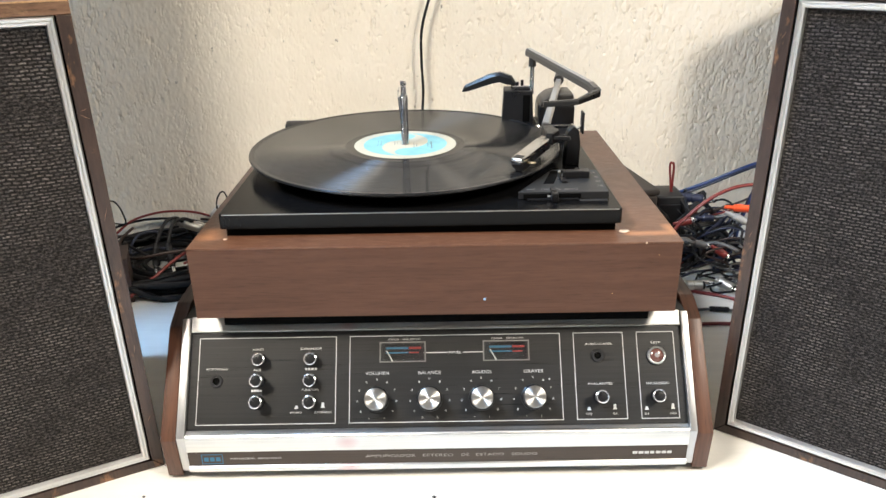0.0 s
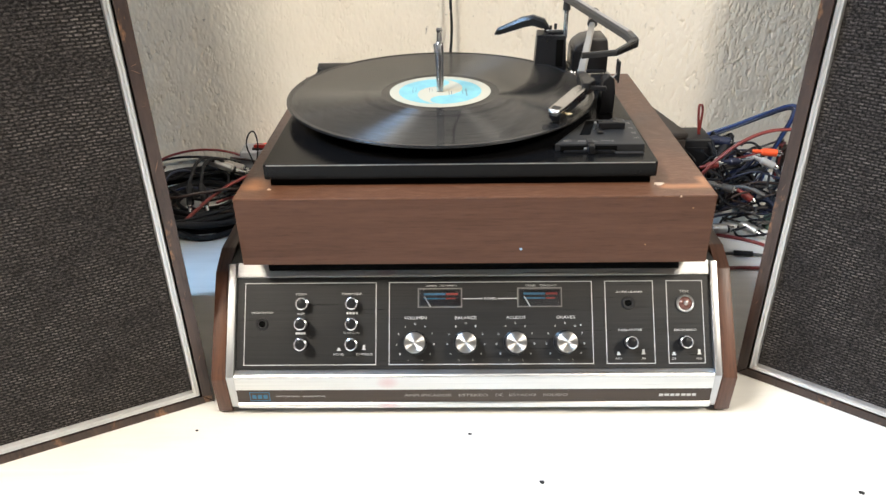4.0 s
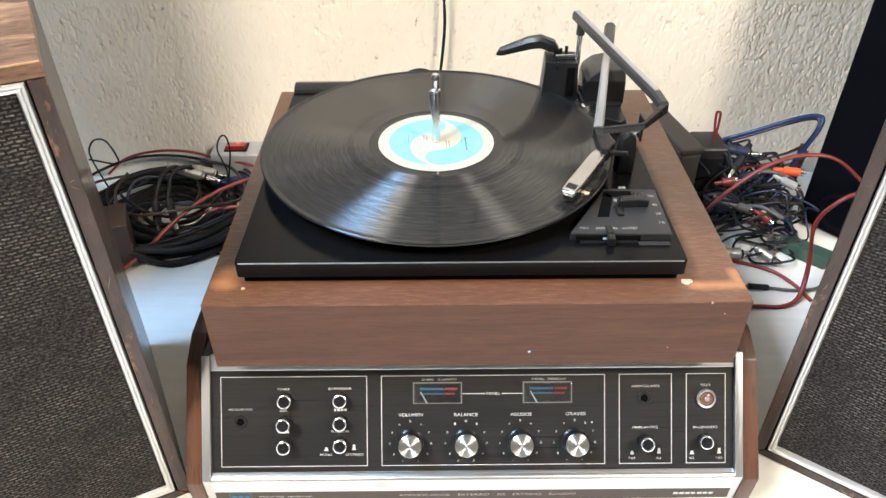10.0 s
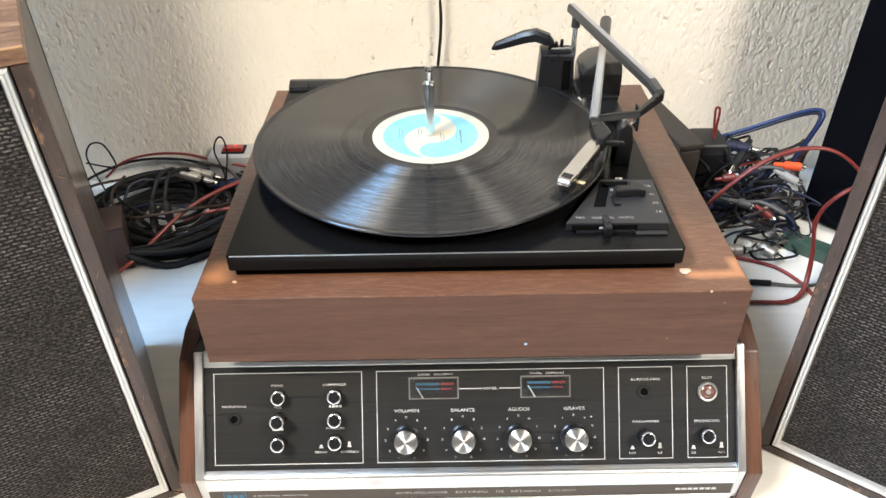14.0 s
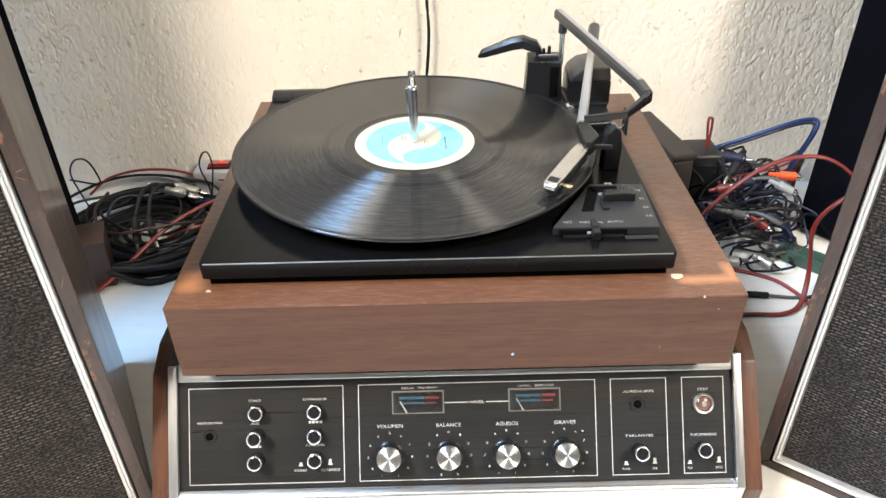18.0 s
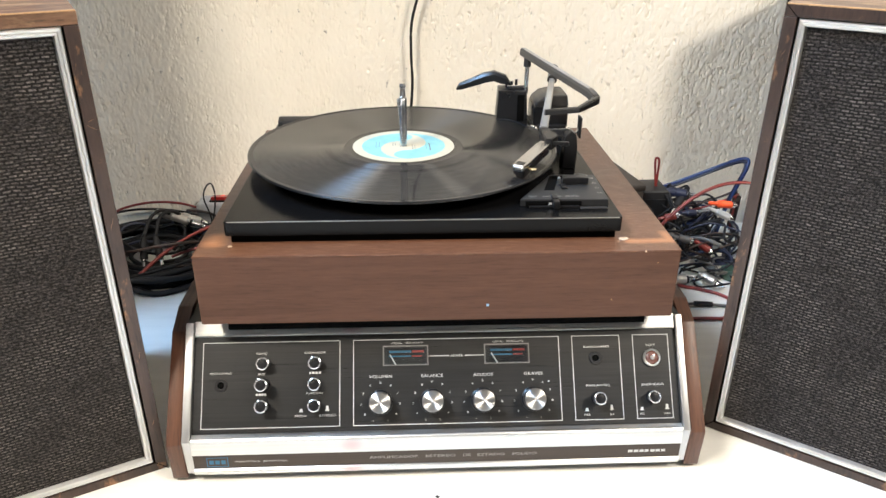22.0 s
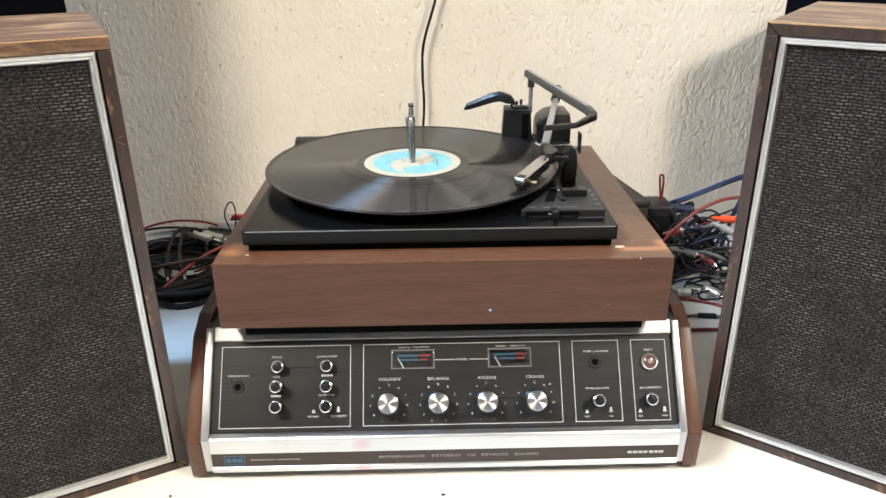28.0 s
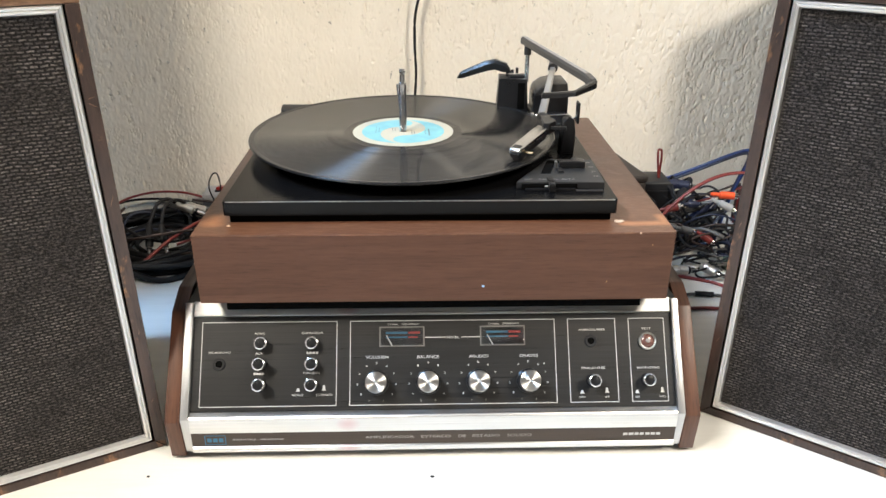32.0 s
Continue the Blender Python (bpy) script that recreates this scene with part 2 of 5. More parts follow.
def vinyl_material():
    """Pressed record: grooves catch lamps along spokes; duller rings part the tracks."""
    m, nt, p = material("vinyl_grooves")
    tc = nt.nodes.new("ShaderNodeTexCoord")
    d = nt.nodes.new("ShaderNodeVectorMath")
    d.operation = "MULTIPLY"
    d.inputs[1].default_value = (1, 1, 0)
    ln = nt.nodes.new("ShaderNodeVectorMath")
    ln.operation = "LENGTH"
    nt.links.new(tc.outputs["Object"], d.inputs[0])
    nt.links.new(d.outputs[0], ln.inputs[0])
    radius = ln.outputs["Value"]
    ring = nt.nodes.new("ShaderNodeTexNoise")
    ring.noise_dimensions = "1D"
    ring.inputs["Scale"].default_value, ring.inputs["Detail"].default_value = 420.0, 5
    nt.links.new(radius, ring.inputs["W"])
    gaps = nt.nodes.new("ShaderNodeTexNoise")
    gaps.noise_dimensions = "1D"
    gaps.inputs["Scale"].default_value, gaps.inputs["Detail"].default_value = 75.0, 0
    nt.links.new(radius, gaps.inputs["W"])
    cut = ramp(nt, gaps.outputs["Fac"], [(0.29, grey(0.6)), (0.33, grey(1.0))])
    loud = ramp(nt, ring.outputs["Fac"], [(0.34, grey(0.72)), (0.66, grey(1.0))])
    split = nt.nodes.new("ShaderNodeSeparateXYZ")
    nt.links.new(tc.outputs["Object"], split.inputs[0])
    around = calc(nt, "ARCTAN2", split.outputs["Y"], split.outputs["X"])
    polar = nt.nodes.new("ShaderNodeCombineXYZ")
    nt.links.new(calc(nt, "MULTIPLY", radius, 900.0), polar.inputs["X"])
    nt.links.new(calc(nt, "MULTIPLY", around, 7.0), polar.inputs["Y"])
    arcs = ramp(nt, noise_tex(nt, polar.outputs[0], 1.0, 3, 0.6), [(0.38, grey(0.45)), (0.64, grey(1.0))])
    grooved = calc(nt, "MULTIPLY", calc(nt, "GREATER_THAN", radius, 0.0585), calc(nt, "LESS_THAN", radius, 0.1452))
    shine = calc(nt, "MULTIPLY", calc(nt, "MULTIPLY", arcs, grooved), calc(nt, "MULTIPLY", cut, loud))
    nt.links.new(calc(nt, "ADD", calc(nt, "MULTIPLY", shine, 1.45), calc(nt, "MULTIPLY", calc(nt, "SUBTRACT", 1.0, grooved), 0.35)), p.inputs["Specular IOR Level"])
    slope = calc(nt, "MULTIPLY", grooved, 0.50)
    away = nt.nodes.new("ShaderNodeVectorMath")
    away.operation = "NORMALIZE"
    nt.links.new(d.outputs[0], away.inputs[0])
    lean = nt.nodes.new("ShaderNodeVectorMath")
    lean.operation = "SCALE"
    nt.links.new(away.outputs[0], lean.inputs[0])
    nt.links.new(slope, lean.inputs["Scale"])
    geo = nt.nodes.new("ShaderNodeNewGeometry")
    both = nt.nodes.new("ShaderNodeVectorMath")
    nt.links.new(geo.outputs["Normal"], both.inputs[0])
    nt.links.new(lean.outputs[0], both.inputs[1])
    unit = nt.nodes.new("ShaderNodeVectorMath")
    unit.operation = "NORMALIZE"
    nt.links.new(both.outputs[0], unit.inputs[0])
    nt.links.new(unit.outputs[0], p.inputs["Normal"])
    p.inputs["Roughness"].default_value = 0.255
    p.inputs["Anisotropic"].default_value = 1.0
    p.inputs["Anisotropic Rotation"].default_value = 0.25
    tg = nt.nodes.new("ShaderNodeTangent")
    tg.direction_type, tg.axis = "RADIAL", "Z"
    nt.links.new(tg.outputs[0], p.inputs["Tangent"])
    nt.links.new(geo.outputs["Normal"], p.inputs["Coat Normal"])
    p.inputs["Coat Weight"].default_value, p.inputs["Coat Roughness"].default_value, p.inputs["Coat IOR"].default_value = 0.13, 0.05, 1.5
    dust = noise_tex(nt, coords(nt), 1500.0, 2, 0.5)
    nt.links.new(ramp(nt, dust, [(0.72, (0.011, 0.011, 0.012, 1)), (0.8, (0.035, 0.034, 0.033, 1))]), p.inputs["Base Color"])
    return m


def spun_material(name, colour, rough):
    """Turned aluminium: fine rings that catch the light in a fan."""
    m, nt, p = material(name)
    p.inputs["Base Color"].default_value, p.inputs["Metallic"].default_value = colour, 1.0
    p.inputs["Roughness"].default_value, p.inputs["Anisotropic"].default_value = rough, 1.0
    p.inputs["Anisotropic Rotation"].default_value = 0.25
    tg = nt.nodes.new("ShaderNodeTangent")
    tg.direction_type, tg.axis = "RADIAL", "Z"
    nt.links.new(tg.outputs[0], p.inputs["Tangent"])
    bump(nt, p, noise_tex(nt, coords(nt), 900.0, 2), 0.04, 0.0003)
    return m


def glass_material(name, colour=(1, 1, 1, 1), rough=0.02):
    m, nt, p = material(name)
    p.inputs["Base Color"].default_value, p.inputs["Roughness"].default_value = colour, rough
    p.inputs["Transmission Weight"].default_value, p.inputs["IOR"].default_value = 1.0, 1.45
    return m


def glowing(name, colour, strength):
    m, nt, p = material(name)
    p.inputs["Base Color"].default_value = colour
    p.inputs["Emission Color"].default_value, p.inputs["Emission Strength"].default_value = colour, strength
    p.inputs["Roughness"].default_value = 0.3
    return m


PLASTER, TABLE, CLOTH, VINYL = plaster_material(), table_material(), cloth_material(), vinyl_material()
ROOM_PAINT = surface("room_paint", (0.17, 0.163, 0.152, 1), 0.8, vary=0.06, big=3, fine=120)
FLOOR_TILE = surface("floor_cement", (0.30, 0.27, 0.24, 1), 0.6, vary=0.15, big=4, fine=60)
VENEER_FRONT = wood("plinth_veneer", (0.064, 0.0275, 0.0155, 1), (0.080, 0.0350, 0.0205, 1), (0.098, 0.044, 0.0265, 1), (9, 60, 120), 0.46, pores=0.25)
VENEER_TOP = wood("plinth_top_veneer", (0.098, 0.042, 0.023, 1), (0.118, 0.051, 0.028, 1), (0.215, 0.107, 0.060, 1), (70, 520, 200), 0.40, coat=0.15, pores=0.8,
                  wear=(0.54, 0.235, 0.105, 1), wear_at=(((0.158, -0.1555, 0), (0.193, -0.1550, 0), 0.0095), ((0.1925, -0.155, 0), (0.193, -0.140, 0), 0.0095), ((-0.186, -0.150, 0), (-0.183, -0.136, 0), 0.015)))
VENEER_SIDE = wood("plinth_side_veneer", (0.055, 0.025, 0.014, 1), (0.10, 0.046, 0.025, 1), (0.15, 0.072, 0.04, 1), (60, 5, 60), 0.42)
CHEEK = wood("amplifier_cheek_wood", (0.060, 0.023, 0.012, 1), (0.085, 0.034, 0.018, 1), (0.115, 0.048, 0.026, 1), (60, 6, 6), 0.4)
BOX_FRONT = wood("speaker_edge_wood", (0.022, 0.0125, 0.0095, 1), (0.041, 0.0225, 0.017, 1), (0.068, 0.037, 0.027, 1), (60, 60, 9), 0.40, coat=0.12,
                 wear=(0.34, 0.17, 0.08, 1), wear_noise=((40, 40, 24), 0.585, 0.67))
BOX_SIDE = wood("speaker_side_varnish", (0.022, 0.013, 0.010, 1), (0.036, 0.021, 0.016, 1), (0.055, 0.031, 0.022, 1), (50, 3, 3), 0.42, coat=0.38,
                wear=(0.32, 0.16, 0.08, 1), wear_noise=((26, 26, 12), 0.63, 0.70), pores=0.4)
# Pale streaks mix bare worn wood with the varnish's sheen, painted into the colour.
BOX_TOP = wood("speaker_top_wood_with_sheen", (0.045, 0.022, 0.013, 1), (0.135, 0.068, 0.037, 1), (0.25, 0.140, 0.083, 1), (11, 90, 60), 0.5, coat=0.12,
               wear=(0.50, 0.31, 0.165, 1), wear_noise=((14, 46, 26), 0.50, 0.66))
ALU = brushed("brushed_aluminium", (0.68, 0.676, 0.662, 1), 0.34, (6, 900, 900), smear=((-0.075, 0.0, 0.0), (0.62, 0.38, 0.40, 1)))
ALU_DULL = brushed("dull_aluminium", (0.55, 0.55, 0.55, 1), 0.4, (900, 30, 30))
TRIM = brushed("ridged_trim_aluminium", (0.68, 0.67, 0.655, 1), 0.5, (200, 200, 6), vary=0.06)
PANEL_BLACK = brushed("black_brushed_panel", (0.017, 0.0165, 0.016, 1), 0.36, (9, 1500, 1500), vary=0.45, metal=0.15, relief=0.12)
NAME_BROWN = brushed("brown_name_strip", (0.060, 0.045, 0.036, 1), 0.4, (6, 900, 900), vary=0.2, metal=0.4)
DECK_BLACK = surface("black_deck_lacquer", (0.0042, 0.0042, 0.0046, 1), 0.2, vary=0.15, big=20, fine=700, relief=0.02)
PLASTIC = surface("black_plastic", (0.0085, 0.0085, 0.0095, 1), 0.30, vary=0.2, relief=0.05)
PLASTIC_MATT = surface("charcoal_plastic", (0.013, 0.013, 0.014, 1), 0.42, vary=0.25, relief=0.15)
PLASTIC_GREY = surface("grey_arm_plastic", (0.032, 0.030, 0.029, 1), 0.34, vary=0.12, relief=0.06)
CASE_BROWN = surface("brown_grey_case", (0.030, 0.023, 0.019, 1), 0.6, vary=0.2, relief=0.2)
# Near-black and almost glossless: shade of gaps and recesses put into colour; also joints.
DARK = surface("recess_shade_and_joint_black", (0.003, 0.003, 0.003, 1), 0.9, relief=0)
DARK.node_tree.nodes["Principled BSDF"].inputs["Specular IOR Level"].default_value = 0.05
STRIP_GREY = surface("aged_grey_white_plastic", (0.36, 0.36, 0.37, 1), 0.4, vary=0.06, relief=0.03)
BLACK_VINYL_WRAP = surface("black_textured_wrap", (0.0050, 0.0055, 0.0075, 1), 0.6, vary=0.25, big=12, fine=600, relief=0.25)
CHROME = surface("chrome", (0.82, 0.82, 0.82, 1), 0.17, 1.0, vary=0.04, relief=0.0)
SATIN = surface("satin_metal", (0.52, 0.51, 0.49, 1), 0.42, 1.0, vary=0.08, relief=0.04)
SILVER_PAINT = surface("silver_plastic", (0.37, 0.365, 0.355, 1), 0.36, 0.5, vary=0.02, relief=0.0)
WHITE_INK = surface("white_ink", (0.54, 0.54, 0.53, 1), 0.6, vary=0.05, relief=0)
DIM_INK = surface("pale_ink", (0.36, 0.345, 0.32, 1), 0.6, vary=0.15, relief=0)
BLUE_INK = surface("blue_ink", (0.030, 0.14, 0.24, 1), 0.5, vary=0.1, relief=0)
RED_INK = surface("red_ink", (0.30, 0.035, 0.030, 1), 0.5, vary=0.1, relief=0)
PAPER = surface("cream_label_paper", (0.45, 0.412, 0.315, 1), 0.7, vary=0.05, big=60, relief=0.04)
SKY_INK = surface("sky_blue_label_ink", (0.19, 0.43, 0.46, 1), 0.7, vary=0.22, big=70, fine=900, relief=0)
PRINT = surface("grey_print", (0.10, 0.13, 0.15, 1), 0.7, vary=0.3, relief=0)
SPUN = spun_material("turned_aluminium", (0.74, 0.73, 0.71, 1), 0.5)
GLASS = glass_material("clear_window")
LAMP_DIFFUSER = glowing("lamp_diffuser", (1.0, 0.87, 0.7, 1), 4.0)
RED_GLOW = glowing("dim_red_rocker", (0.26, 0.010, 0.008, 1), 0.05)
RED_SPOT = glowing("lit_red_spot", (1.0, 0.10, 0.06, 1), 0.7)
RUBBER = surface("black_rubber", (0.009, 0.009, 0.0105, 1), 0.6, vary=0.3, relief=0.1)
RED_WIRE = surface("red_wire", (0.17, 0.022, 0.018, 1), 0.4, vary=0.15, relief=0.03)
DULL_RED = surface("dull_red_wire", (0.20, 0.025, 0.022, 1), 0.45, vary=0.2, relief=0.03)
BLUE_WIRE = surface("blue_wire", (0.012, 0.034, 0.13, 1), 0.42, vary=0.2, relief=0.03)
NAVY_WIRE = surface("navy_wire", (0.010, 0.014, 0.036, 1), 0.45, vary=0.25, relief=0.03)
GREY_WIRE = surface("grey_wire", (0.085, 0.082, 0.080, 1), 0.5, vary=0.2, relief=0.03)
BROWN_WIRE = surface("brown_wire", (0.032, 0.018, 0.014, 1), 0.5, vary=0.25, relief=0.03)
WHITE_PLASTIC = surface("white_plastic", (0.70, 0.69, 0.66, 1), 0.4, vary=0.05, relief=0.03)
ORANGE_PLUG = surface("orange_red_plug", (0.75, 0.085, 0.022, 1), 0.35, vary=0.08, relief=0.03)
GREEN_BOARD = surface("green_plastic", (0.036, 0.072, 0.053, 1), 0.45, vary=0.2, relief=0.1)
DULL_SCRATCH = surface("dull_scratch", (0.20, 0.115, 0.070, 1), 0.7, vary=0.2)
CHIP = surface("bare_wood_chip", (0.56, 0.42, 0.31, 1), 0.8, vary=0.25, big=200, relief=0.4)
SPECK = surface("black_burn_mark", (0.010, 0.009, 0.008, 1), 0.8, vary=0.3, relief=0.2)

for dull, level in ((DECK_BLACK, 0.14), (PLASTIC, 0.4), (PLASTIC_MATT, 0.35), (BLACK_VINYL_WRAP, 0.0), (VENEER_FRONT, 0.3), (RUBBER, 0.25)):
    dull.node_tree.nodes["Principled BSDF"].inputs["Specular IOR Level"].default_value = level
ARM_FACE = surface("satin_grey_arm_face", (0.30, 0.28, 0.265, 1), 0.35, 0.3, vary=0.08, relief=0.0)
PALE_WOOD = surface("pale_worn_wood", (0.46, 0.27, 0.13, 1), 0.6, vary=0.35, big=60, fine=500, relief=0.2)
DULL_WHITE = surface("dull_white_plastic", (0.42, 0.41, 0.39, 1), 0.45, vary=0.08, relief=0.03)

# ---- building helpers ----
BASE = {}


def thing(name, where=(0, 0, 0), label="", category="", group="", kind=""):
    """The Empty at a thing's base; its parts are given in world places, or in its own when it is posed later."""
    ob = new(name)
    ob.location = where
    ob.empty_display_size = 0.02
    BASE[ob] = Matrix.Translation(where)
    return tagged(ob, label, category, group, kind)


def smooth_faces(me, angle=0.38):
    me.shade_smooth()
    me.set_sharp_from_angle(angle=angle)


def part(name, bm, mat, parent=None, label="", smooth=True, m=None):
    """Links a bmesh (or mesh) as one mesh object, its origin in its middle, under a thing or a part."""
    if isinstance(bm, bmesh.types.BMesh):
        if m is not None:
            bm.transform(m)
        bmesh.ops.recalc_face_normals(bm, faces=bm.faces)
        me = bpy.data.meshes.new(name)
        bm.to_mesh(me)
        bm.free()
    else:
        me = bm
        if m is not None:
            me.transform(m)
    co = np.empty(len(me.vertices) * 3, np.float32)
    me.vertices.foreach_get("co", co)
    co = co.reshape(-1, 3)
    mid = Vector(((co.min(0) + co.max(0)) / 2).tolist())
    me.transform(Matrix.Translation(-mid))
    if mat is not None:
        me.materials.clear()
        me.materials.append(mat)
    if smooth:
        smooth_faces(me)
    ob = new(name, me)
    ob.location = mid
    BASE[ob] = Matrix.Translation(mid)
    if parent is not None:
        ob.parent = parent
        ob.matrix_parent_inverse = BASE[parent].inverted()
    if label:
        ob["label"] = label
    return ob


def box(a, b, bevel=0.0, seg=2, bm=None):
    bm = bm or bmesh.new()
    m = Matrix.Translation([(i + j) / 2 for i, j in zip(a, b)]) @ Matrix.Diagonal([j - i for i, j in zip(a, b)] + [1])
    made = bmesh.ops.create_cube(bm, size=1, matrix=m)
    if bevel:
        edges = {e for v in made["verts"] for e in v.link_edges}
        bmesh.ops.bevel(bm, geom=list(edges), offset=bevel, segments=seg, profile=0.5, affect="EDGES")
    return bm


def prism(outline, low, high, axis="x", bevel=0.0, seg=2, bm=None):
    """A flat outline carried along an axis: (y, z) for x, (x, z) for y, (x, y) for z."""
    bm = bm or bmesh.new()
    put = {"x": lambda p, d: (d, p[0], p[1]), "y": lambda p, d: (p[0], d, p[1]), "z": lambda p, d: (p[0], p[1], d)}[axis]
    a = [bm.verts.new(put(p, low)) for p in outline]
    b = [bm.verts.new(put(p, high)) for p in outline]
    faces = [bm.faces.new(a), bm.faces.new(b[::-1])]
    n = len(outline)
    for i in range(n):
        faces.append(bm.faces.new((a[i], b[i], b[(i + 1) % n], a[(i + 1) % n])))
    bmesh.ops.recalc_face_normals(bm, faces=faces)
    if bevel:
        bmesh.ops.bevel(bm, geom=list({e for f in faces for e in f.edges}), offset=bevel, segments=seg, profile=0.5, affect="EDGES")
    return bm


def lathe(profile, seg=32, bm=None):
    """Turns (radius, height) pairs round z."""
    bm = bm or bmesh.new()
    rings = []
    for r, h in profile:
        if r < 1e-6:
            rings.append([bm.verts.new((0, 0, h))])
        else:
            rings.append([bm.verts.new((r * math.cos(2 * math.pi * i / seg), r * math.sin(2 * math.pi * i / seg), h)) for i in range(seg)])
    for a, b in zip(rings, rings[1:]):
        for i in range(seg):
            j = (i + 1) % seg
            q = [a[i % len(a)], a[j % len(a)], b[j % len(b)], b[i % len(b)]]
            q = list(dict.fromkeys(q))
            if len(q) > 2:
                bm.faces.new(q)
    return bm


def rod(p, q, r0, r1=None, seg=20, bm=None):
    """A straight round bar from p to q."""
    bm = bm or bmesh.new()
    p, q = Vector(p), Vector(q)
    r1 = r0 if r1 is None else r1
    m = Matrix.Translation((p + q) / 2) @ (q - p).to_track_quat("Z", "Y").to_matrix().to_4x4()
    bmesh.ops.create_cone(bm, cap_ends=True, segments=seg, radius1=r0, radius2=r1, depth=(q - p).length, matrix=m)
    return bm


def flow(points, steps=8):
    """A smooth run through the points."""
    p = [Vector(v) for v in points]
    p = [p[0] * 2 - p[1]] + p + [p[-1] * 2 - p[-2]]
    out = []
    for i in range(1, len(p) - 2):
        for k in range(steps):
            t = k / steps
            a, b, c, d = p[i - 1 : i + 3]
            out.append(0.5 * ((2 * b) + (c - a) * t + (2 * a - 5 * b + 4 * c - d) * t * t + (3 * b - a - 3 * c + d) * t**3))
    return out + [p[-2]]


def tube(points, r, seg=8, flat=1.0):
    """A mesh of a cable along a run of points; flat: its height against its width."""
    pts = [Vector(v) for v in points]
    up = Vector((0, 0, 1))
    verts, faces = [], []
    for i, c in enumerate(pts):
        d = (pts[min(i + 1, len(pts) - 1)] - pts[max(i - 1, 0)]).normalized()
        side = d.cross(up)
        side = side.normalized() if side.length > 0.05 else Vector((1, 0, 0))
        top = side.cross(d).normalized()
        for k in range(seg):
            a = 2 * math.pi * k / seg
            verts.append(c + side * (r * math.cos(a)) + top * (r * flat * math.sin(a)))
    for i in range(len(pts) - 1):
        for k in range(seg):
            j = (k + 1) % seg
            faces.append((i * seg + k, i * seg + j, (i + 1) * seg + j, (i + 1) * seg + k))
    faces.append(tuple(range(seg))[::-1])
    faces.append(tuple(range((len(pts) - 1) * seg, len(pts) * seg)))
    me = bpy.data.meshes.new("tube")
    me.from_pydata([tuple(v) for v in verts], [], faces)
    me.shade_smooth()
    return me


def cable(name, points, r, mat, label, steps=8, flat=1.0, category="cable", group="loose cables", seg=8):
    ob = part(name, tube(flow(points, steps), r, seg, flat), mat, None, "", False)
    return tagged(ob, label, category, group)


LETTERS = {}


def letters(text):
    """A flat mesh of some writing, 1 by 1 and centred, in the built-in font."""
    if text not in LETTERS:
        data = bpy.data.curves.new("writing", "FONT")
        data.body, data.resolution_u, data.extrude = text, 3, 0.0
        ob = bpy.data.objects.new("writing", data)
        me = bpy.data.meshes.new_from_object(ob)
        bpy.data.objects.remove(ob)
        co = np.empty(len(me.vertices) * 3, np.float32)
        me.vertices.foreach_get("co", co)
        co = co.reshape(-1, 3)
        lo, hi = co.min(0), co.max(0)
        co = (co - (lo + hi) / 2) / np.maximum(hi - lo, 1e-6) * (1, 1, 0)
        me.vertices.foreach_set("co", co.astype(np.float32).ravel())
        LETTERS[text] = me
    return LETTERS[text].copy()


def writing(text, width, height, m, mat, parent, name="lettering"):
    me = letters(text)
    me.transform(m @ Matrix.Diagonal((width, height, 1, 1)))
    return part(name, me, mat, parent, "", False)


def bars(widths, height, gap, m, mat, parent, name="printed_bars"):
    """Writing that cannot be read: a row of plain bars."""
    bm = bmesh.new()
    x = -(sum(widths) + gap * (len(widths) - 1)) / 2
    for w in widths:
        bmesh.ops.create_grid(bm, x_segments=1, y_segments=1, size=0.5, matrix=m @ Matrix.Translation((x + w / 2, 0, 0)) @ Matrix.Diagonal((w, height, 1, 1)))
        x += w + gap
    return part(name, bm, mat, parent, "", False)


def frame_lines(x0, x1, y0, y1, w, m, bm=None):
    """A thin rectangular outline."""
    bm = bm or bmesh.new()
    for a, b in (((x0, y0), (x1, y0 + w)), ((x0, y1 - w), (x1, y1)), ((x0, y0 + w), (x0 + w, y1 - w)), ((x1 - w, y0 + w), (x1, y1 - w))):
        bmesh.ops.create_grid(bm, x_segments=1, y_segments=1, size=0.5, matrix=m @ Matrix.Translation(((a[0] + b[0]) / 2, (a[1] + b[1]) / 2, 0)) @ Matrix.Diagonal((b[0] - a[0], b[1] - a[1], 1, 1)))
    return bm


# ---- the room ----
TABLE_H = 0.76
tagged(part("floor", box((-2.3, -2.8, -TABLE_H - 0.1), (2.5, 0.65, -TABLE_H)), FLOOR_TILE), kind="structure")
tagged(part("wall_west", box((-2.4, -2.8, -TABLE_H), (-2.3, 0.65, 2.45)), ROOM_PAINT), kind="structure")
tagged(part("wall_east", box((2.5, -2.8, -TABLE_H), (2.6, 0.65, 2.45)), ROOM_PAINT), kind="structure")
tagged(part("wall_south", box((-2.4, -2.9, -TABLE_H), (2.6, -2.8, 2.45)), ROOM_PAINT), kind="structure")
ceiling = bmesh.new()
kx, ky, hole = SKYLIGHT[0], SKYLIGHT[1], 0.42
for a, b in (((-2.3, -2.8), (kx - hole, 0.65)), ((kx + hole, -2.8), (2.5, 0.65)), ((kx - hole, -2.8), (kx + hole, ky - hole)), ((kx - hole, ky + hole), (kx + hole, 0.65))):
    box((a[0], a[1], 2.35), (b[0], b[1], 2.45), bm=ceiling)
tagged(part("ceiling", ceiling, ROOM_PAINT), kind="structure")


